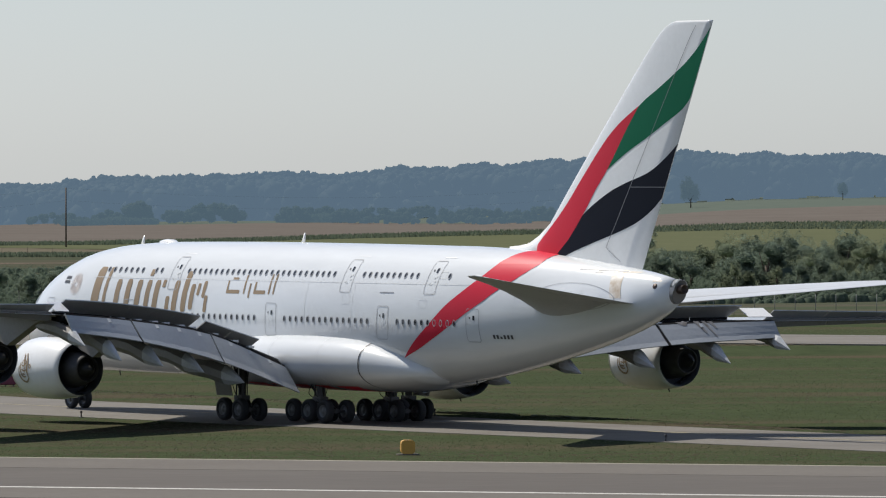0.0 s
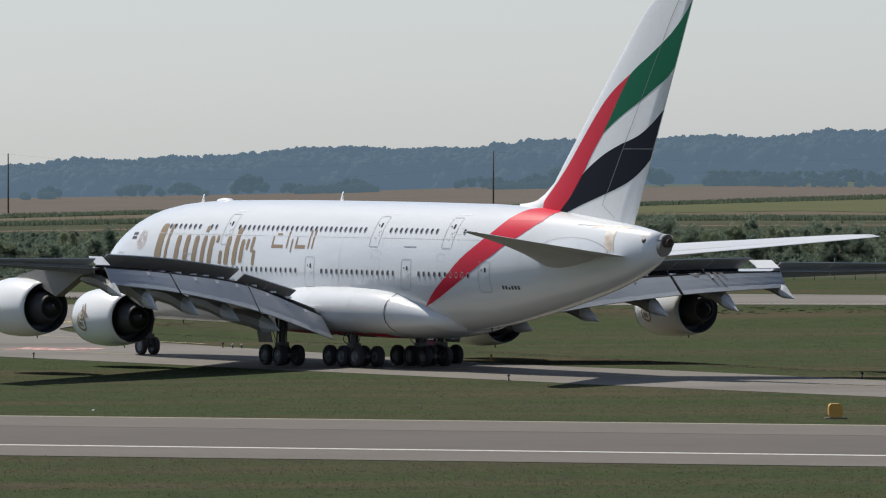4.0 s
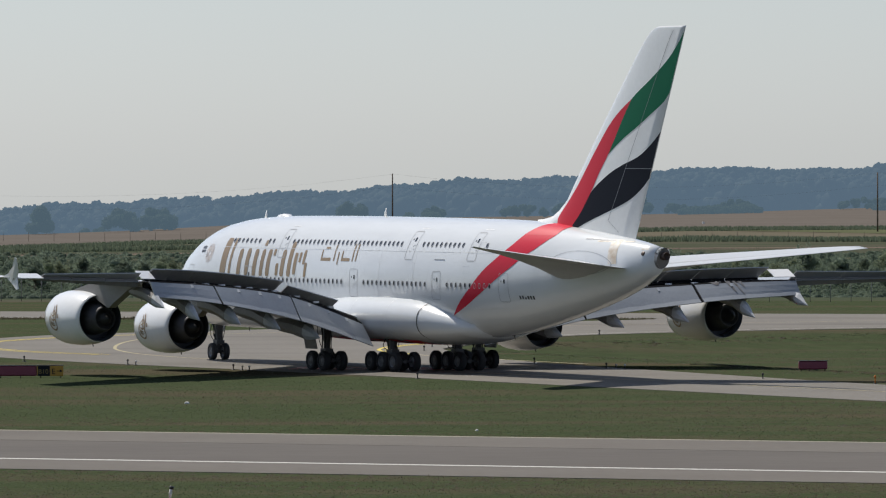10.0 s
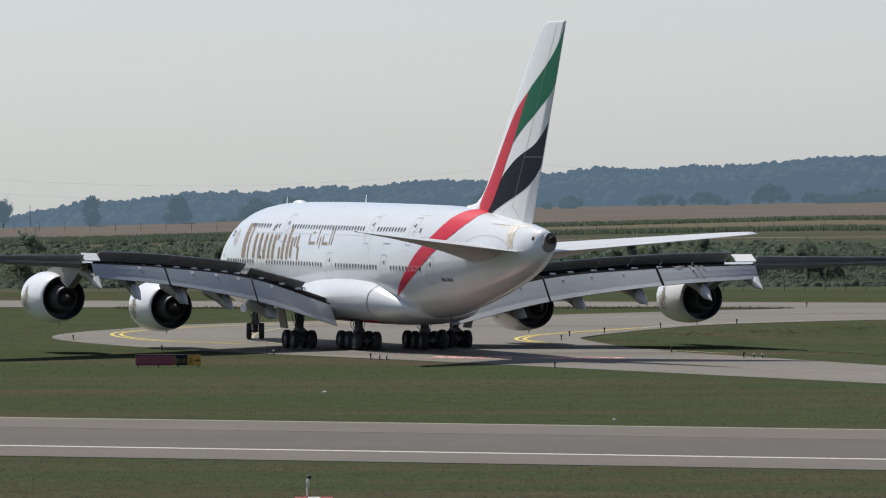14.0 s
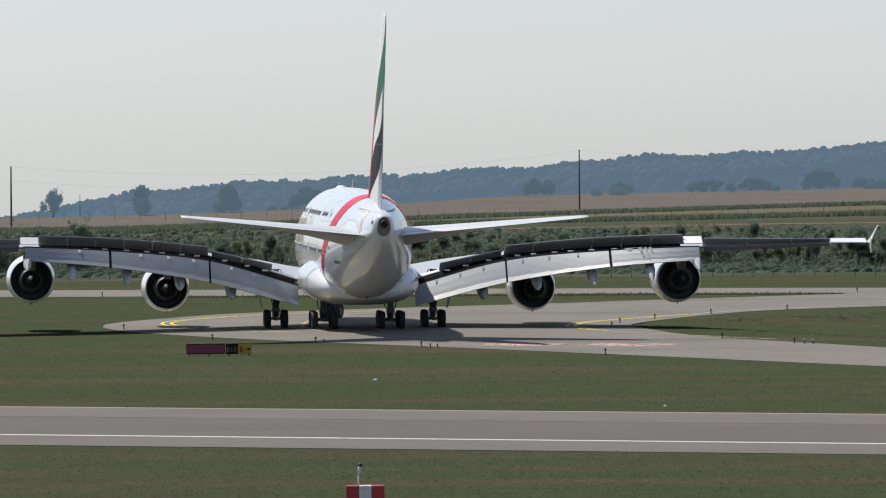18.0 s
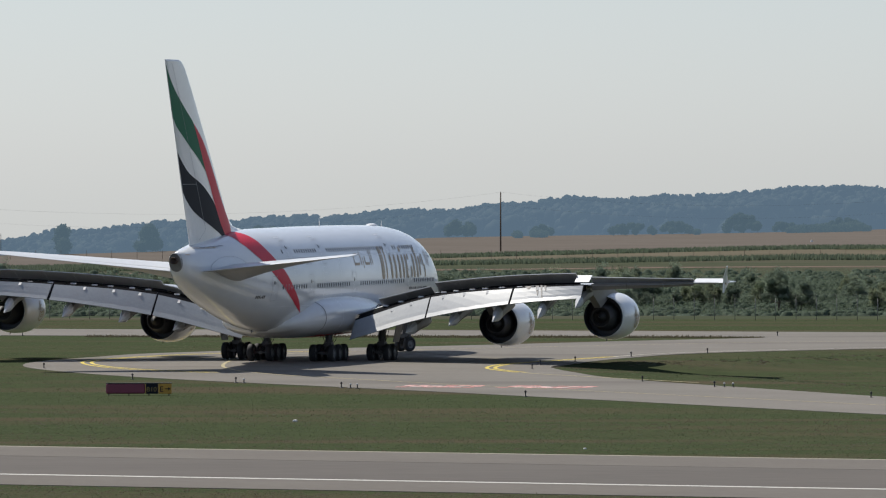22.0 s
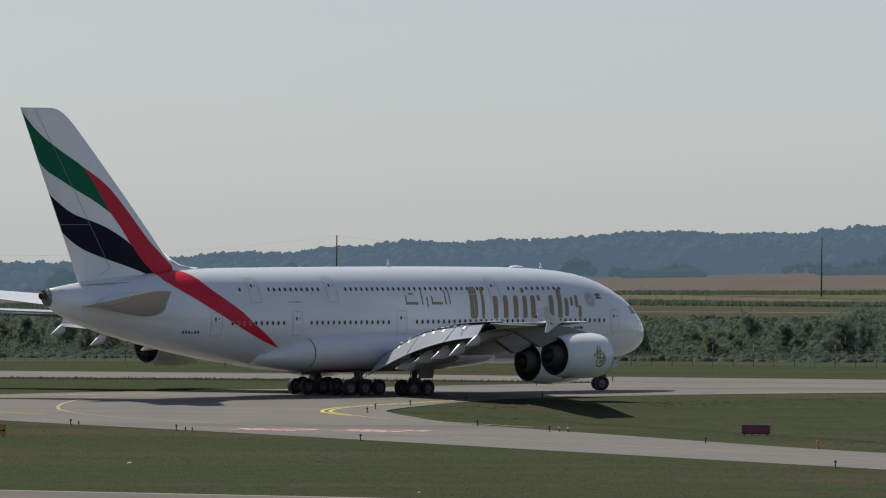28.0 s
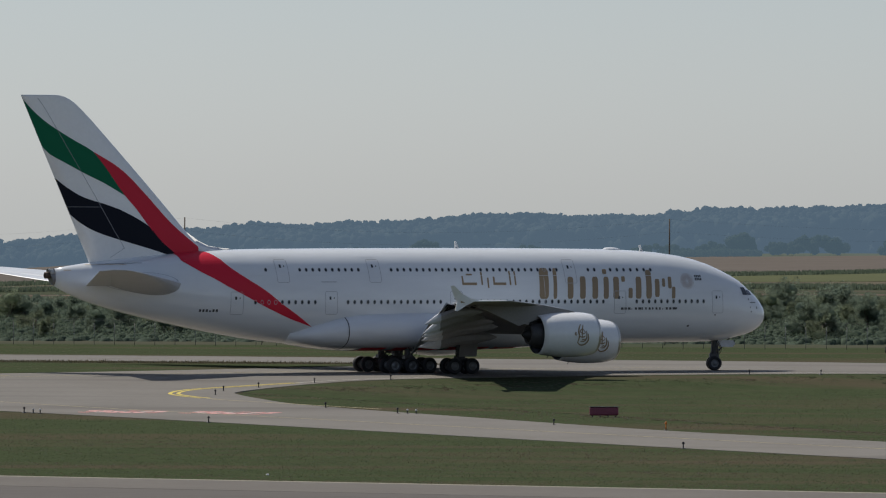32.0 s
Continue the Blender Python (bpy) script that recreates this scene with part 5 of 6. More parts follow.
for drop in (0, 2.3):
    bm = bmesh.new()
    for (a0, e0, h0), (a1, e1, h1) in zip(POLE_TOPS, POLE_TOPS[1:]):
        p0, p1 = Vector((*polar(a0, e0), h0 - drop)), Vector((*polar(a1, e1), h1 - drop))
        line = [p0.lerp(p1, k / 12) - Vector((0, 0, 2.6 * 4 * k / 12 * (1 - k / 12))) for k in range(13)]
        for p, q in zip(line, line[1:]):
            rod(bm, p, q, .006, .006, 4)
    tagged(bmesh_object("power_line", bm, POST, None, False), "thin dark power line sagging between the poles", "power line", "power lines")

# perimeter fence
FENCE_Y = lambda x: 788.0 - 0.12 * x
fp = new("fence_post")
bm = bmesh.new()
rod(bm, (0, 0, 0), (0, 0, 2.3), .035, .035, 6)
part("stem", bm, WIRE, fp)
bm = bmesh.new()
rod(bm, (0, 0, 2.28), (-.12, -.35, 2.7), .03, .025, 6)
part("angled_top", bm, WIRE, fp)
tagged(fp, "grey steel fence post with an angled top", "fence post", "perimeter fence posts")
xs = [-70 + 2.08 * k for k in range(125)]
at(fp, xs[0], FENCE_Y(xs[0]))
for x in xs[1:]:
    copy_thing(fp, pose(x, FENCE_Y(x), 0))
bm = bmesh.new()
for z in (.5, 1.2, 1.9, 2.5, 2.68):
    o = 0 if z < 2.3 else (z - 2.28) / .42
    rod(bm, (xs[0] - .12 * o, FENCE_Y(xs[0]) - .35 * o, z), (xs[-1] - .12 * o, FENCE_Y(xs[-1]) - .35 * o, z), .004, .004, 4)
tagged(bmesh_object("fence_wires", bm, WIRE, None, False), "thin wires of the perimeter fence", "fence", kind="stuff")


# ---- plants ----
def leaf_material(name, a, b, haze_glow=None, thin=0.55):
    """Leaves in two greens; far trees add a bluish emission that imitates haze."""
    m = bpy.data.materials.new(name)
    m.use_nodes = True
    N, L = m.node_tree.nodes, m.node_tree.links
    bs = N["Principled BSDF"]
    bs.inputs["Roughness"].default_value = 0.7
    bs.inputs["Specular IOR Level"].default_value = 0.05
    g, mx, oi = N.new("ShaderNodeNewGeometry"), N.new("ShaderNodeMix"), N.new("ShaderNodeObjectInfo")
    ad = N.new("ShaderNodeMath")
    ad.operation = "MULTIPLY_ADD"
    L.new(g.outputs["Random Per Island"], ad.inputs[0])
    ad.inputs[1].default_value = 0.6
    sc = N.new("ShaderNodeMath")
    sc.operation = "MULTIPLY"
    L.new(oi.outputs["Random"], sc.inputs[0])
    sc.inputs[1].default_value = 0.4
    L.new(sc.outputs[0], ad.inputs[2])
    mx.data_type = "RGBA"
    mx.inputs["A"].default_value, mx.inputs["B"].default_value = (*a, 1), (*b, 1)
    L.new(ad.outputs[0], mx.inputs["Factor"])
    L.new(mx.outputs["Result"], bs.inputs["Base Color"])
    tr, ms = N.new("ShaderNodeBsdfTranslucent"), N.new("ShaderNodeMixShader")
    ms.inputs[0].default_value = thin
    L.new(mx.outputs["Result"], tr.inputs["Color"])
    L.new(bs.outputs[0], ms.inputs[1])
    L.new(tr.outputs[0], ms.inputs[2])
    L.new(ms.outputs[0], N["Material Output"].inputs["Surface"])
    if haze_glow:
        bs.inputs["Emission Color"].default_value, bs.inputs["Emission Strength"].default_value = (*haze_glow, 1), 1.0
    return m


LEAF = leaf_material("bush_leaves", (0.200, 0.262, 0.205), (0.270, 0.330, 0.240), thin=.6)
LEAF_LIGHT = leaf_material("light_bush_leaves", (0.225, 0.275, 0.185), (0.295, 0.340, 0.220), thin=.6)
LEAF_SCRUB = leaf_material("scrub_leaves", (0.115, 0.160, 0.115), (0.150, 0.195, 0.135), thin=.55)
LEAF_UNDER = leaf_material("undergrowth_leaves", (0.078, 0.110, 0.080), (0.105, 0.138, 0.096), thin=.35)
LEAF_CORN = leaf_material("corn_leaves", (0.102, 0.132, 0.089), (0.152, 0.180, 0.123))
LEAF_GRASS = leaf_material("grass_blades", (0.077, 0.098, 0.047), (0.106, 0.126, 0.063))
LEAF_DRY = leaf_material("dry_grass_blades", (0.096, 0.086, 0.054), (0.133, 0.116, 0.077))
# haze over the far woods, groves and field trees, painted as bluish emission
WOODS = leaf_material("hazed_woods_leaves", (0.007, 0.011, 0.009), (0.022, 0.031, 0.018), (0.222, 0.335, 0.465))
GROVE = leaf_material("hazed_grove_leaves", (0.012, 0.018, 0.012), (0.036, 0.048, 0.026), (0.165, 0.255, 0.335))
rng = random.Random(4)


def strew(c, r, n, size, squash, gen, ways=False):
    """Small leaf clumps strewn through the outer half of each ball: corner points, four a leaf; ways: and where each faces."""
    c, r = np.repeat(np.asarray(c, float).reshape(-1, 3), n, 0), np.repeat(np.atleast_1d(np.asarray(r, float)), n)
    k = len(c)
    d = gen.normal(size=(k, 3))
    d /= np.linalg.norm(d, axis=1)[:, None]
    p = c + d * np.array([1, 1, squash]) * (r * (.5 + .44 * gen.random(k)))[:, None]
    u = gen.normal(size=(k, 3))
    u /= np.linalg.norm(u, axis=1)[:, None]
    v = np.cross(u, d + .013)
    v /= np.linalg.norm(v, axis=1)[:, None]
    s = (size * (.6 + .8 * gen.random(k)))[:, None]
    quads = np.stack([p - u * s, p - v * s * .6, p + u * s, p + v * s * .7], 1)
    return (quads, d) if ways else quads


def blades(x, y, z, hgt, width, gen, flat=.45):
    """Upright leaning blades: corner points, three a blade."""
    k = len(x)
    a = gen.random(k) * 6.283
    ca, sa, w = np.cos(a), np.sin(a), width * (.6 + .8 * gen.random(k))
    h = hgt * (.6 + .6 * gen.random(k))
    lean = h * flat * gen.random(k)
    b = gen.random(k) * 6.283
    return np.stack([np.stack([x - w * sa, y + w * ca, z - .02], 1), np.stack([x + w * sa, y - w * ca, z - .02], 1), np.stack([x + lean * np.cos(b), y + lean * np.sin(b), z + h], 1)], 1)


def leaf_mesh(name, pieces, mat, cores=(), smooth=True, ways=None):
    """One mesh of loose leaves, each of three or four corners, and of round crown hearts; ways: shading normals."""
    pieces = np.asarray(pieces)
    k, n = pieces.shape[:2]
    co, face = [pieces.reshape(-1, 3)], [np.arange(k * n).reshape(k, n)]
    start = k * n
    for v, f in cores:
        co.append(v)
        face.append(f + start)
        start += len(v)
    co = np.concatenate(co)
    sizes = np.concatenate([np.full(len(f), f.shape[1]) for f in face])
    loops = np.concatenate([f.ravel() for f in face])
    me = bpy.data.meshes.new(name)
    me.vertices.add(len(co))
    me.vertices.foreach_set("co", co.ravel())
    me.loops.add(len(loops))
    me.loops.foreach_set("vertex_index", loops)
    me.polygons.add(len(sizes))
    me.polygons.foreach_set("loop_start", np.concatenate([[0], np.cumsum(sizes)[:-1]]))
    me.polygons.foreach_set("use_smooth", np.full(len(sizes), smooth))
    me.update(calc_edges=True)
    if ways is not None:
        soft = np.concatenate([np.repeat(ways + np.array([0, 0, 1.9]), n, 0)] + [ICO_V] * len(cores))
        me.normals_split_custom_set_from_vertices((soft / np.linalg.norm(soft, axis=1)[:, None]).tolist())
    me.materials.append(mat)
    return me


def drift(x, y, a, seed):
    """Soft patches about a metres wide, from -1 to 1."""
    out = 0
    for k in range(5):
        t = seed * 1.7 + k * 2.4
        f = 6.283 / (a * (1 + .37 * k))
        out = out + np.sin(f * (x * math.cos(t) + y * math.sin(t)) + 3 * t + 1.3 * np.sin(f * .6 * (x * math.sin(t) - y * math.cos(t))))
    return out / 3.2


_ico = bmesh.new()
bmesh.ops.create_icosphere(_ico, subdivisions=2, radius=1.0)
ICO_V = np.array([v.co[:] for v in _ico.verts])
ICO_F = np.array([[v.index for v in f.verts] for f in _ico.faces])
_ico.free()


def core(c, r):
    """The dense inside of a crown, uneven, under its leaf clumps."""
    c = np.asarray(c)
    bump = 1 + .16 * np.sin(ICO_V @ np.array([3.1, 2.2, 1.4]) + c[0]) + .12 * np.sin(ICO_V @ np.array([-2.0, 4.3, 3.2]) + c[1])
    return c + ICO_V * (r * bump)[:, None], ICO_F


def bush_kind(k, mat, hgt, wide, n, size, label, name="bush", category="bush", trunk=0.25, blobs=9, taper=.5):
    """A trunk with limbs and a ragged crown of clumps; returns the thing."""
    rnd, gen = random.Random(100 + k), np.random.default_rng(100 + k)
    e = new(name)
    bm = bmesh.new()
    rod(bm, (0, 0, -.2), (0, 0, hgt * .55), hgt * .022 + .03, hgt * .012 + .01, 8)
    crown, hearts = [], []
    for i in range(blobs):
        a = rnd.random() * 6.28
        up = rnd.random()
        rr = wide * (.06 + .36 * rnd.random()) * (1.1 - taper * up if taper else math.sqrt(max(.1, 1 - (1.7 * up - .8) ** 2)))
        c = Vector((rr * math.cos(a), rr * math.sin(a), hgt * (trunk + (1 - trunk) * (.12 + .74 * up))))
        r = wide * (.12 + .14 * rnd.random())
        rod(bm, (0, 0, hgt * (.2 + .2 * rnd.random())), c, hgt * .010 + .01, .01, 6)
        crown.append(strew([c], [r], n // blobs, size, 1.15, gen, True))
        hearts.append(core(c, r * .56))
        # shoots that stand out of the crown
        for j in range(4):
            q = c + Vector((rnd.uniform(-.6, .6) * r, rnd.uniform(-.6, .6) * r, r * rnd.uniform(.7, 1.25)))
            crown.append(strew([q], [r * .3], n // blobs // 12, size * .9, 1.5, gen, True))
    part("trunk", bm, WOOD, e)
    o = new("crown", leaf_mesh("crown", np.concatenate([q[0] for q in crown]), mat, hearts, ways=np.concatenate([q[1] for q in crown])))
    o.parent = e
    return tagged(e, label, category, name + "s")


KINDS = [bush_kind(k, (LEAF, LEAF_LIGHT)[k % 3 == 1], 5.0 + .4 * (k % 3), 4.6, 10500, .05, "dense dark green bush on the bank behind the fence", trunk=.02, blobs=9 + k) for k in range(6)]
rnd = random.Random(9)


def bank_height(az):
    """How tall the bushes behind the fence grow along the bank."""
    return curve([(-8, .8), (-3, .85), (0, .85), (2, .85), (4.5, .85), (5.3, 1.05), (6.5, 1.05), (8, 1.0), (8.8, 1.3), (12, 1.45), (14, 1.45)], az)


placed = 0
for i in range(345):
    az = -4.4 + 17.2 * i / 344 + rnd.uniform(-.04, .04)
    stand_of = noise.noise(Vector((az * 1.9, 11, 0))) + .5 * noise.noise(Vector((az * 6.5, 4, 0)))
    if stand_of < rnd.uniform(-.5, .2) - .45 * (az > 5):
        continue
    far = max(0, az - 6) * 12
    d = rnd.uniform(818, 890) + far
    sc = bank_height(az) * rnd.uniform(.5, 1.0) * (1 + .45 * max(0, stand_of))
    x, y = polar(az, d)
    m = pose(x, y, -.1, 0, 0, rnd.uniform(0, 360))
    o = KINDS[placed] if placed < 6 else copy_thing(KINDS[placed % 6], m)
    placed += 1
    o.matrix_basis = m
    wide = sc * rnd.uniform(1.1, 1.7)
    o.scale = (wide, wide, sc * rnd.uniform(.8, 1.05))
# low scrub that fills the bank
gen = np.random.default_rng(9)
k = 42000
az, u = -4.6 + 17.6 * gen.random(k), gen.random(k)
d = 806 + 85 * u + np.maximum(0, az - 6) * 12
back = np.arange(k) > 31000
d, u = np.where(back, 890 + 230 * u, d), np.where(back, .1, u)
tall = np.interp(az, np.linspace(-5, 14, 60), [bank_height(a) for a in np.linspace(-5, 14, 60)])
x, y = d * np.sin(np.radians(az)), d * np.cos(np.radians(az))
top = (1.0 + 3.0 * u) * tall * (.62 + .26 * drift(x, y, 9.0, 3) + .3 * gen.random(k))
ok = top > .3
c = np.stack([x, y, np.maximum(.15, top - .35)], 1)[ok]
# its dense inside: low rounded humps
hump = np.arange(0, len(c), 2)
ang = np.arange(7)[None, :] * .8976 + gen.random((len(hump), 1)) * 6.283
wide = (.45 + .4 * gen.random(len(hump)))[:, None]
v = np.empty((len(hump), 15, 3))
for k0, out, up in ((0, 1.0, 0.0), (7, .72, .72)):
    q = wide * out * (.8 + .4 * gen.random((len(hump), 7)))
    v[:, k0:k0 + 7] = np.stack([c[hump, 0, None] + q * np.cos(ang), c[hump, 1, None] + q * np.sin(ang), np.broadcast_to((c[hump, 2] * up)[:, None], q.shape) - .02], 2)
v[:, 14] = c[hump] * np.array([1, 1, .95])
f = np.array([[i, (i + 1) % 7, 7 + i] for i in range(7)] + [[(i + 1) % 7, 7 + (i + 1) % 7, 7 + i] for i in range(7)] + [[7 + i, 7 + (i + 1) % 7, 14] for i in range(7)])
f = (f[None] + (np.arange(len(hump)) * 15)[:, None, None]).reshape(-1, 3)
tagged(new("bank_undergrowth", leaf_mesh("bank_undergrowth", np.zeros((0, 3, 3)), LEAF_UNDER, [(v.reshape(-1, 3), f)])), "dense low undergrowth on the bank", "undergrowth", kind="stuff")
quads, ways = strew(c, np.full(len(c), .6), 13, .068, 1.2, gen, True)
tagged(new("bank_scrub", leaf_mesh("bank_scrub", quads, LEAF_SCRUB, ways=ways)), "low green scrub on the bank", "scrub", kind="stuff")
# single bushes on the track behind the bank
for i, (az, hgt) in enumerate(((-1.9, .9), (1.75, 1.15), (2.05, .9), (5.6, .55), (6.25, .8), (6.9, .5), (-.5, .6), (3.3, .7), (.2, .8))):
    x, y = polar(az, 985)
    copy_thing(KINDS[i % 6], pose(x, y, -.6 * hgt, 0, 0, 50 * i)).scale = (hgt * .62, hgt * .62, hgt * .62)

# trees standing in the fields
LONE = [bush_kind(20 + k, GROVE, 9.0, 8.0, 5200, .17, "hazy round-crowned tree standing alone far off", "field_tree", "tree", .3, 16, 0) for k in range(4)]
spots = [(-2.92, 1500, .66), (8.65, 2278, .55), (9.36, 2278, .9), (10.5, 2430, .6)]
for i, (az, d, sc) in enumerate(spots):
    x, y = polar(az, d)
    m = pose(x, y, far_z(az, d) - .1, 0, 0, 40 * i)
    o = LONE[i] if i < 4 else copy_thing(LONE[i % 4], m)
    o.matrix_basis = m
    o.scale = (sc, sc, sc)
# hedges along the far edge of the fields
hedge, size = [], []
for k in range(1700):
    az = .6 + 8.0 * rnd.random()
    g = noise.noise(Vector((az * 1.3, 7, 0))) + .6 * noise.noise(Vector((az * 5, 1, 0)))
    if g < .12:
        continue
    d = 1590 + 58 * max(0, az) + rnd.uniform(0, 40)
    x, y = polar(az, d)
    hgt = (.8 + 2.2 * max(0, g)) * rnd.uniform(.6, 1.0)
    hedge.append((x, y, far_z(az, d) + hgt * .55))
    size.append(hgt * .6 + .4)

# the far woods
SKYLINE = [(-8, -24), (-4, -18), (-3.0, -14.5), (-2.69, -11.2), (-2.5, -9.2), (-2.27, -7.6), (-2.02, -6.6), (-1.72, -5.6), (-1.45, -4.3), (-.95, -3.4), (0, -1.2), (.5, .2), (1.55, 4.0), (2.6, 5.6), (3.3, 8.2), (4.17, 8.0), (5.0, 10.3), (5.8, 11.7), (6.7, 12.2), (7.9, 15.6), (9.44, 19.0), (10.8, 18.6), (16, 19)]
rnd = random.Random(21)
hearts, fine, fine_r, low_c = [], [], [], []
for k in range(1300):
    az = -7 + 22.5 * rnd.random()
    d = 2500 + 330 * rnd.random()
    top = curve(SKYLINE, az) + 1.6 * noise.noise(Vector((az * 2.3, 0, 0))) + 1.3 * noise.noise(Vector((az * 8, 3, 0))) + .9 * noise.noise(Vector((az * 26, 5, 0))) - .5
    base = far_z(az, d)
    top = top - (2830 - d) / 330 * 2.5
    x, y = polar(az, d)
    hgt = max(4, top - base)
    for j in range(5):
        r = rnd.uniform(.8, 2.2)
        c = (x + rnd.uniform(-4, 4), y + rnd.uniform(-4, 4), top - r * .95 - rnd.random() * (j * .2) * hgt)
        fine.append(c)
        fine_r.append(r)
        hearts.append(core(c, r * .8))
    hearts.append(core((x, y, top - 3.4), 2.3))
    for j in range(int(hgt / 2.6)):
        c = (x + rnd.uniform(-5, 5), y + rnd.uniform(-5, 5), min(base + 1 + j * 2.6, top - 4.2))
        hearts.append(core(c, rnd.uniform(2.4, 3.4)))
        low_c.append((c[0], c[1], c[2] + .5))
# an unbroken row of crowns behind the others
for k in range(460):
    az = -7 + 22.5 * k / 459
    top = curve(SKYLINE, az) + 1.6 * noise.noise(Vector((az * 2.3, 0, 0))) - .5
    for drop, r in ((3.6, 2.4), (6.5, 3.0), (10.0, 3.2)):
        hearts.append(core((*polar(az, 2850), top - drop), r))
# the outermost crowns on the skyline
for k in range(5200):
    az, d = -3.2 + 17.5 * rnd.random(), 2740 + 90 * rnd.random()
    r = rnd.uniform(.6, 1.35)
    top = curve(SKYLINE, az) + 1.6 * noise.noise(Vector((az * 2.3, 0, 0))) + 1.3 * noise.noise(Vector((az * 8, 3, 0))) + .9 * noise.noise(Vector((az * 26, 5, 0))) - .5
    x, y = polar(az, d)
    c = (x, y, top - r - 2.2 * rnd.random() ** 1.5)
    fine.append(c)
    fine_r.append(r)
    hearts.append(core(c, r * .8))
# groves before the woods: bearing, distance, height, width
GROVES = [(-2.26, 1400, 5.8, 1.4), (-1.62, 1440, 5.6, 3.4), (-1.0, 1460, 5.2, 5.5), (-.74, 1470, 4.8, 6.5), (6.37, 1960, 4.5, 8), (6.75, 1960, 4.0, 7), (7.1, 1960, 2.6, 14), (7.6, 1970, 2.8, 16), (8.0, 1980, 2.2, 10), (5.2, 1960, 6.2, 7), (5.47, 1950, 3.8, 7), (5.78, 1960, 5.6, 15), (5.0, 1970, 3.5, 8), (4.6, 1940, 3.2, 14), (.73, 1700, 4.4, 6), (1.34, 1720, 2.8, 5), (2.02, 1760, 3.0, 10), (2.35, 1790, 3.2, 7), (2.84, 1850, 5.0, 8), (3.16, 1870, 3.0, 5), (3.6, 1900, 3.4, 9), (-1.2, 1650, 2.6, 7), (6.55, 2030, 4.6, 14), (6.95, 2010, 4.4, 16), (7.35, 2030, 4.9, 18), (7.8, 2030, 4.6, 18), (8.2, 2040, 4.4, 16)]
near, near_r, near_h = [], [], []
for az, d, hgt, wide in GROVES:
    base = far_z(az, d)
    x, y = polar(az, d)
    for j in range(int(16 + wide * hgt * .5)):
        r = rnd.uniform(.11, .2) * hgt + .4
        a = rnd.uniform(-1, 1)
        c = (x + a * wide / 2, y + rnd.uniform(-5, 5), base + r * .6 + (hgt * (1 - .45 * a * a) - 1.4 * r) * rnd.random() ** .8)
        near.append(c)
        near_r.append(r)
        near_h.append(core(c, r * .7))
leaf = np.concatenate([strew(fine, fine_r, 56, .34, .95, gen), strew(low_c, np.full(len(low_c), 3.4), 26, .6, .95, gen)])
groves = np.concatenate([strew(near, near_r, 170, .22, .95, gen), strew(hedge, size, 110, .22, .9, gen)])
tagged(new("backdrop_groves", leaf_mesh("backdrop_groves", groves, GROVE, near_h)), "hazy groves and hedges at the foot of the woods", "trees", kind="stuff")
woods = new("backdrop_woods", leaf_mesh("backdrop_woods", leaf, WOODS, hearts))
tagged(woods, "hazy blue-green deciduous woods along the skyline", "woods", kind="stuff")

# dirt track and vineyard posts
ribbon("dirt_track", [polar(-6 + .5 * k, ring_dist(52, -6 + .5 * k) - 4) for k in range(40)], 9.0, DIRT, .03, "reddish dirt track along the fields")
vp = new("field_post")
bm = bmesh.new()
rod(bm, (0, 0, 0), (0, 0, 1.5), .04, .035, 6)
part("stem", bm, WOOD, vp)
tagged(vp, "thin wooden post in the fields", "post", "field posts")
for k in range(44):
    m = pose(*polar(-3.6 + .19 * k, 1285), 0)
    if k:
        copy_thing(vp, m)
    else:
        vp.matrix_basis = m

# a strip of young green crop between the corn, on the farther side of the farm
bm = bmesh.new()
line = []
for k in range(39):
    az = 3.5 + .25 * k
    d0, d1 = ring_dist(54, az), ring_dist(55, az)
    grow = min(1, (az - 3.5) / 1.8)
    share = .62 * grow + .33 * min(1, max(0, (az - 7) / 1.5))
    z0, z1 = far_z(az, d0), far_z(az, d1)
    line.append([bm.verts.new((*polar(az, d0 + (d1 - d0) * u), z0 + (z1 - z0) * u + .06)) for u in (1 - share, .998)])
for a, b in zip(line, line[1:]):
    bm.faces.new((a[0], b[0], b[1], a[1]))
bmesh.ops.recalc_face_normals(bm, faces=bm.faces)
if sum(f.normal.z for f in bm.faces) < 0:
    bmesh.ops.reverse_faces(bm, faces=bm.faces[:])
tagged(bmesh_object("field_strip", bm, CROP, None, False), "strip of young yellow-green crop", "field", kind="structure")

# corn rows
corn = []
for i0, n, hgt in ((53, 26000, .75), (55, 26000, .55)):
    az, u = -4.5 + 17.0 * gen.random(n), np.floor(gen.random(n) * 14) / 14
    lim = np.linspace(-5, 13, 60)
    d0, d1 = (np.interp(az, lim, [ring_dist(i, a) for a in lim]) for i in (i0, i0 + 1))
    d = d0 + (d1 - d0) * u + gen.normal(size=n) * .3
    x, y = d * np.sin(np.radians(az)), d * np.cos(np.radians(az))
    z0, z1 = (np.interp(az, lim, [far_z(a, ring_dist(i, a)) for a in lim]) for i in (i0, i0 + 1))
    for j in range(2):
        corn.append(blades(x + gen.normal(size=n) * .12, y, z0 + (z1 - z0) * u, hgt * (1 + .12 * drift(x, y, 30.0, i0)), .13, gen))
tagged(new("corn_rows", leaf_mesh("corn_rows", np.concatenate(corn), LEAF_CORN)), "tall green corn rows in the fields", "corn", kind="stuff")


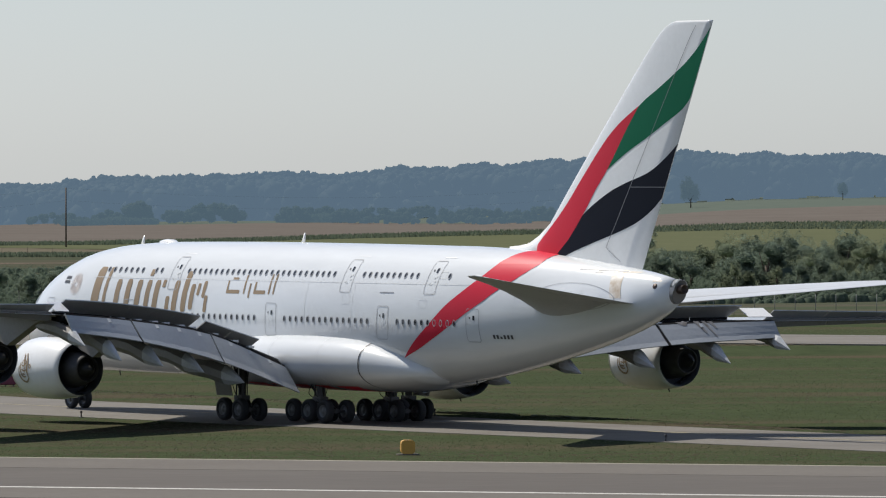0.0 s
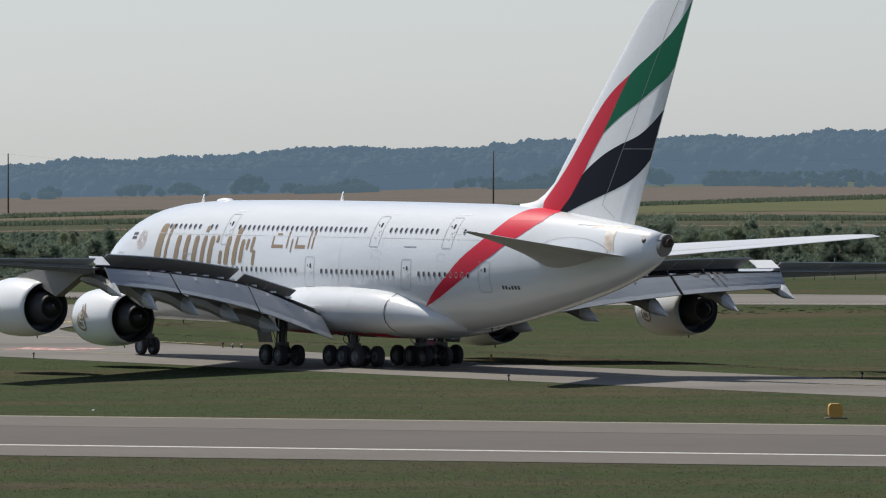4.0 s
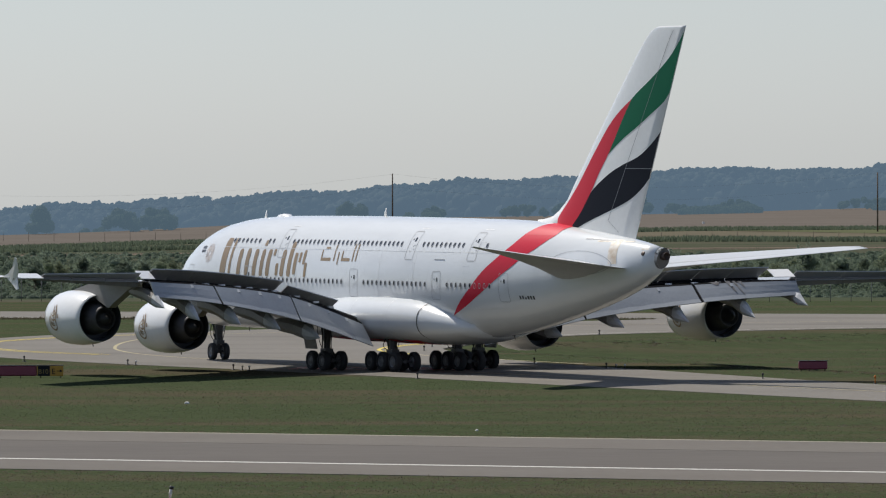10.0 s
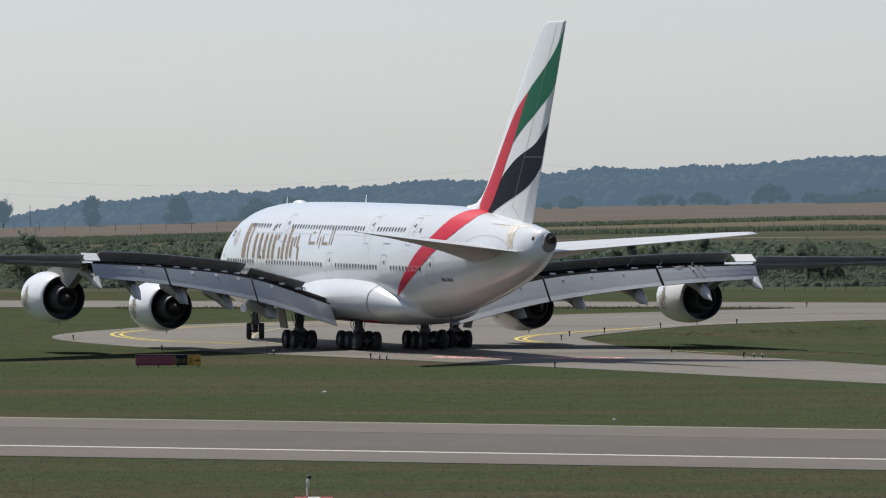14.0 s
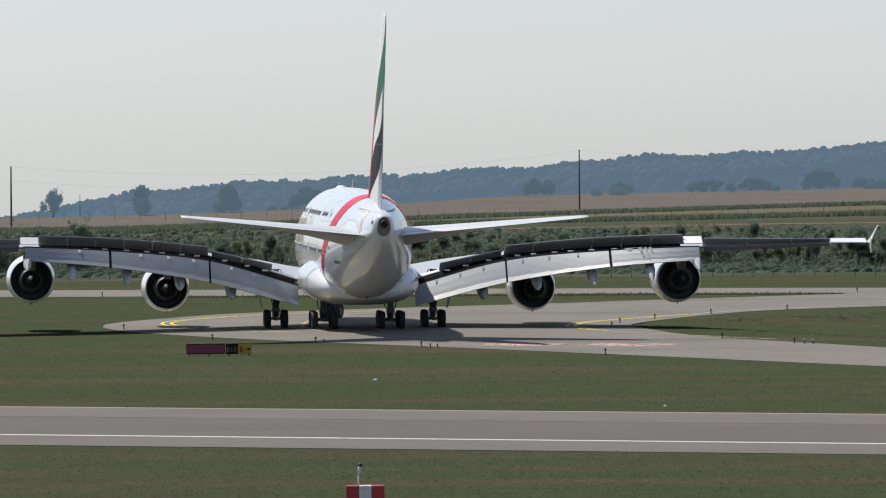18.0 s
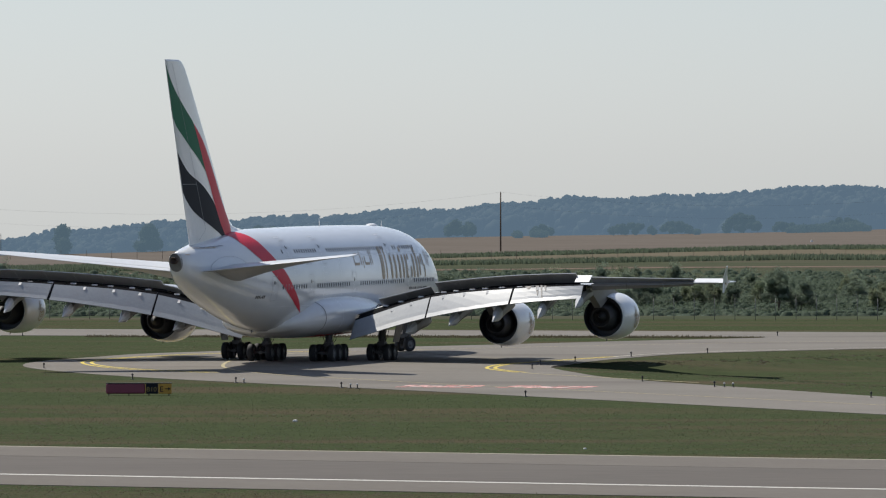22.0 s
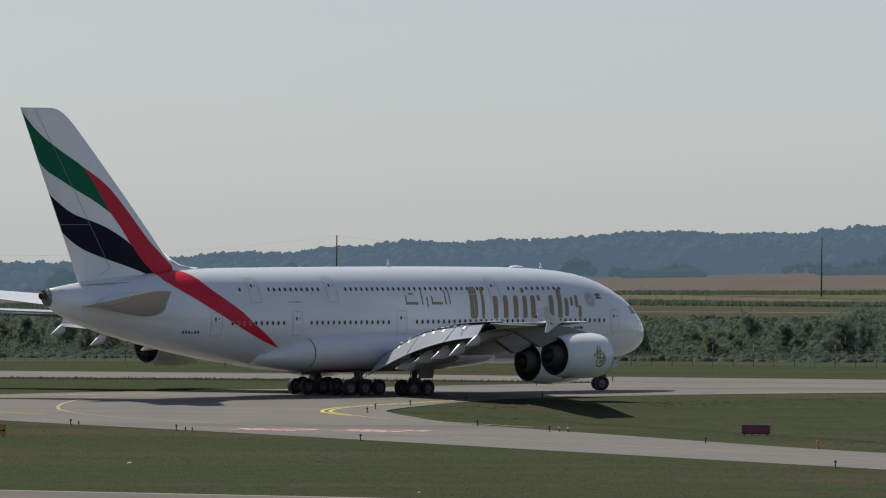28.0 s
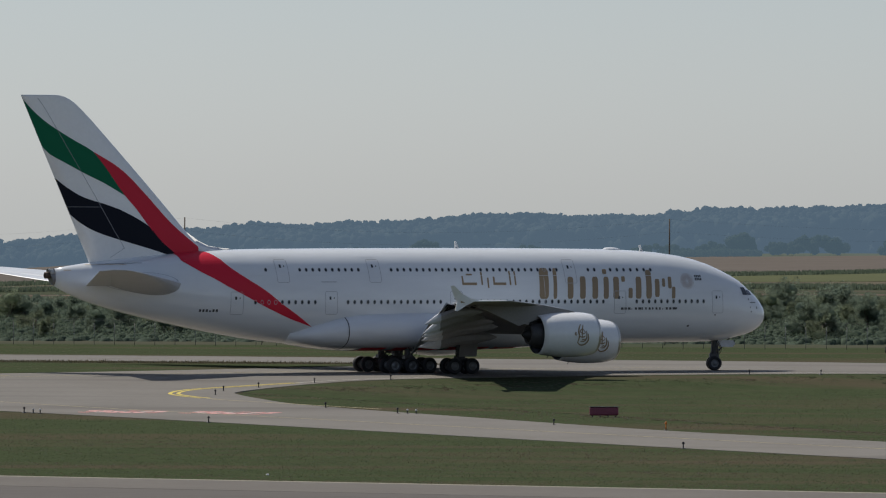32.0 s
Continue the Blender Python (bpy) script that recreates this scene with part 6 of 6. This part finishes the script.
# grass on the airfield
def on_pavement(x, y):
    inside = np.zeros(len(x), bool)
    for (x0, y0), (x1, y1) in zip(TAXI, TAXI[1:] + TAXI[:1]):
        if y0 != y1:
            inside ^= ((y0 > y) != (y1 > y)) & (x < (x1 - x0) * (y - y0) / (y1 - y0) + x0)
    s = x * NRM.x + y * NRM.y
    return inside | ((s > D_BOT) & (s < D_TOP + 1.2))


def field_grass(n, seed):
    """Places strewn over the grass, thicker near by, with the lie of the ground there."""
    gen = np.random.default_rng(seed)
    az, d = np.radians(-5.2 + 18.5 * gen.random(n)), 1 / (1 / 790 + (1 / 296 - 1 / 790) * gen.random(n))
    x, y = d * np.sin(az), d * np.cos(az)
    ok = ~on_pavement(x, y)
    x, y = x[ok], y[ok]
    d1, d2, d3 = (x - 15.0) * .921 + (y - 601.0) * .389, (x - 15.0) * .62 - (y - 601.0) * .60, 672.0 + (x - 60) * -.25 - y
    u = np.clip((np.minimum(np.minimum(d1, d2 + 9), d3) - 1) / 12, 0, 1)
    return x, y, -.75 * u * u * (3 - 2 * u), gen


def mounds(x, y, z, r, hgt, gen):
    """Low clumps of grass: five-sided cones, uneven."""
    k = len(x)
    a = (np.arange(5) * 1.2566)[None, :] + gen.random((k, 1)) * 6.283
    q = r[:, None] * (.7 + .6 * gen.random((k, 5)))
    v = np.empty((k, 6, 3))
    v[:, :5, 0], v[:, :5, 1], v[:, :5, 2] = x[:, None] + q * np.cos(a), y[:, None] + q * np.sin(a), z[:, None] - .02
    v[:, 5, 0], v[:, 5, 1], v[:, 5, 2] = x + r * .5 * (gen.random(k) - .5), y + r * .5 * (gen.random(k) - .5), z + hgt
    f = np.array([[i, (i + 1) % 5, 5] for i in range(5)])[None] + (np.arange(k) * 6)[:, None, None]
    return v.reshape(-1, 3), f.reshape(-1, 3)


x, y, z, g2 = field_grass(300000, 5)
sx, sy = (x * ALONG.x + y * ALONG.y) * .16, x * NRM.x + y * NRM.y
patch = drift(sx, sy, 22.0, 1) + .7 * drift(sx, sy, 9.0, 2) + .3 * drift(x, y, 6.0, 7) + .22 * g2.normal(size=len(x))
hgt = .035 + .015 * drift(x, y, 5.0, 4) + .03 * g2.random(len(x)) ** 2 + .15 * (g2.random(len(x)) < .0006)
dry = patch > .32
for name, mat, sel, label in (("grass_tufts", LEAF_GRASS, ~dry, "short uneven green grass and weeds on the airfield"), ("dry_grass_tufts", LEAF_DRY, dry, "dry brown grass stalks on the airfield")):
    b = [blades(x[sel] + g2.normal(size=sel.sum()) * .07, y[sel], z[sel], hgt[sel], .04, g2, 3.4) for j in range(1)]
    half = np.flatnonzero(sel)[::2]
    big = .5 + .5 * drift(x[half], y[half], 3.0, 8)
    clumps = mounds(x[half], y[half], z[half], .16 + .22 * g2.random(len(half)), .012 + .024 * g2.random(len(half)) * np.clip(big, .1, 1), g2)
    tagged(new(name, leaf_mesh(name, np.concatenate(b), mat, [clumps])), label, "grass", kind="stuff")
# taller weeds along the pavement's rims
xx = g2.uniform(-40, 110, 5000)
dd = np.where(g2.random(5000) < .5, D_TOP + 1.2 + g2.random(5000) * .6, D_BOT - g2.random(5000) * .8)
ok = drift(xx, dd, 4.0, 6) > .1
xx, dd = xx[ok], dd[ok]
x, y = NRM.x * dd + ALONG.x * xx, NRM.y * dd + ALONG.y * xx
tagged(new("rim_weeds", leaf_mesh("rim_weeds", blades(x, y, np.zeros(len(x)), .08 + .2 * g2.random(len(x)) ** 2, .08, g2), LEAF_GRASS)), "taller weeds along the rims of the pavement", "weeds", kind="stuff")

# taller weeds in the narrow wedge between the arms of the taxiway
n = 11000
xx = g2.uniform(-26, 37, n)
yy = np.interp(xx, [-26, .8, 22, 37.5], [715.5, 713.3, 710.2, 704.3]) - g2.random(n) * np.interp(xx, [-26, 10, 24, 37.5], [7, 7, 5, .6])
ok = ~on_pavement(xx, yy)
tagged(new("wedge_weeds", leaf_mesh("wedge_weeds", blades(xx[ok], yy[ok], np.zeros(ok.sum()), .06 + .2 * g2.random(ok.sum()) ** 3, .06, g2), LEAF_DRY)), "dry tall weeds between the arms of the taxiway", "weeds", kind="stuff")
# low dark barrier on the grass before the fence
barrier = new("low_barrier")
bm = bmesh.new()
rod(bm, (-.9, 0, .58), (.9, 0, .58), .045, .045, 8)
part("rail", bm, POST, barrier)
for x0 in (-.82, .82):
    bm = bmesh.new()
    rod(bm, (x0, 0, -.05), (x0, 0, .56), .05, .04, 8)
    part("leg", bm, POST, barrier)
tagged(barrier, "low dark barrier on the grass before the fence", "barrier")
barrier.matrix_basis = pose(*polar(6.355, 768), 0)
# white marker stone out in the fields
bm = bmesh.new()
rod(bm, (0, 0, 0), (0, 0, .42), .24, .2, 8)
o = at(bmesh_object("field_marker", bm, LINE_WHITE, None, False), *polar(3.365, 1557))
tagged(o, "small white marker stone in the tan field", "marker")


# ---- what moves ----
def stand(x, y, heading, bank):
    """The airliner on the ground: its place, the way its nose points and its lean to the right."""
    return pose(x, y, 0.02, 0, 0, heading) @ pose(0, 0, 0, bank, 0, 0)


def motions():
    rows = [
        (0.0, stand(54.50, 468.93, 117.39, 1.15)),
        (0.5, stand(51.36, 474.34, 117.58, 1.14)),
        (1.0, stand(48.23, 479.74, 117.53, 1.11)),
        (1.5, stand(45.33, 485.05, 117.70, 1.13)),
        (2.0, stand(42.40, 490.25, 117.75, 1.13)),
        (2.5, stand(39.85, 495.27, 117.81, 1.12)),
        (3.0, stand(37.26, 500.17, 117.73, 1.09)),
        (3.5, stand(34.98, 504.89, 117.79, 1.05)),
        (5.5, stand(26.64, 520.28, 117.83, 0.81)),
        (6.0, stand(24.75, 523.54, 117.98, 0.79)),
        (6.5, stand(23.01, 526.71, 118.21, 0.70)),
        (7.0, stand(21.21, 529.83, 118.30, 0.65)),
        (7.5, stand(19.47, 532.90, 118.41, 0.63)),
        (8.0, stand(17.70, 535.92, 118.31, 0.61)),
        (8.5, stand(15.92, 538.93, 118.29, 0.60)),
        (9.0, stand(14.05, 541.98, 118.28, 0.62)),
        (9.5, stand(12.36, 545.12, 118.11, 0.53)),
        (10.0, stand(10.69, 548.40, 117.72, 0.45)),
        (10.5, stand(9.13, 551.78, 117.23, 0.43)),
        (11.0, stand(7.49, 555.25, 116.46, 0.43)),
        (11.5, stand(5.95, 558.75, 115.65, 0.45)),
        (12.0, stand(4.40, 562.25, 114.56, 0.45)),
        (12.5, stand(2.94, 565.73, 113.52, 0.48)),
        (13.0, stand(1.49, 569.18, 112.34, 0.54)),
        (13.5, stand(0.17, 572.61, 111.11, 0.56)),
        (14.0, stand(-1.12, 576.03, 109.71, 0.58)),
        (14.5, stand(-2.21, 579.45, 108.29, 0.59)),
        (16.5, stand(-5.76, 592.72, 100.94, 0.56)),
        (17.0, stand(-6.21, 595.88, 98.69, 0.55)),
        (17.5, stand(-6.69, 599.00, 96.48, 0.51)),
        (18.0, stand(-7.01, 602.10, 94.09, 0.45)),
        (18.5, stand(-7.19, 605.19, 91.79, 0.42)),
        (19.0, stand(-7.32, 608.29, 89.43, 0.41)),
        (19.5, stand(-7.26, 611.40, 87.02, 0.34)),
        (20.0, stand(-7.08, 614.51, 84.53, 0.33)),
        (20.5, stand(-6.67, 617.61, 81.97, 0.33)),
        (21.0, stand(-6.08, 620.68, 79.33, 0.31)),
        (21.5, stand(-5.32, 623.68, 76.57, 0.31)),
        (22.0, stand(-4.52, 626.57, 73.78, 0.31)),
        (22.5, stand(-3.63, 629.35, 71.03, 0.31)),
        (23.0, stand(-2.52, 632.00, 68.07, 0.30)),
        (23.5, stand(-1.31, 634.55, 65.28, 0.23)),
        (24.0, stand(0.03, 637.02, 62.60, 0.19)),
        (24.5, stand(1.41, 639.43, 60.03, 0.17)),
        (25.0, stand(2.98, 641.81, 57.46, 0.16)),
        (25.5, stand(4.62, 644.18, 54.84, 0.14)),
        (26.0, stand(6.33, 646.55, 52.30, 0.12)),
        (26.5, stand(8.10, 648.93, 49.83, 0.11)),
        (28.5, stand(16.34, 658.72, 39.66, 0.11)),
        (29.0, stand(18.64, 661.01, 37.21, 0.10)),
        (29.5, stand(20.94, 663.26, 34.85, 0.08)),
        (30.0, stand(23.37, 665.49, 32.60, 0.06)),
        (30.5, stand(25.78, 667.69, 30.50, 0.04)),
        (31.0, stand(28.38, 669.88, 28.19, 0.03)),
        (31.5, stand(30.86, 672.07, 25.84, 0.01)),
        (32.0, stand(33.53, 674.25, 23.45, 0.02)),
    ]
    walk(plane, rows)
    walk(nose_gear, [(t, Matrix.Translation(B(5.05, 0, 0)) @ pose(0, 0, 0, 0, 0, a)) for t, a in ((0, 0), (8, 0), (10.5, -8), (13, -16), (17, -23), (22, -27), (26, -27), (29, -24), (32, -20))])
    # ailerons and spoilers come down after the turn
    for panel, a, axis, degrees in swinging:
        if panel.name.startswith("aileron"):
            steps = ((0, 0), (24.5, 0), (24.8, .25), (25.1, .85), (25.4, 1), (32, 1))
        else:
            steps = ((0, 0), (24.6, 0), (25.0, .15), (25.6, .55), (26.2, .85), (26.8, 1), (32, 1))
        walk(panel, [(t, Matrix.Translation(a) @ Matrix.Rotation(radians(degrees * u), 4, axis)) for t, u in steps])
    # the wheels roll by the way that the airliner has gone
    ts = [2 * k / FPS for k in range(16 * FPS + 1)]
    px, py = (np.interp(ts, [t for t, m in rows], [m.translation[k] for t, m in rows]) for k in (0, 1))
    gone = np.concatenate([[0], np.cumsum(np.hypot(np.diff(px), np.diff(py)))])
    for w, place, r in rolling:
        walk(w, [(t, Matrix.Translation(place) @ Matrix.Rotation(g / r, 4, "Y")) for t, g in zip(ts, gone)])


motions()
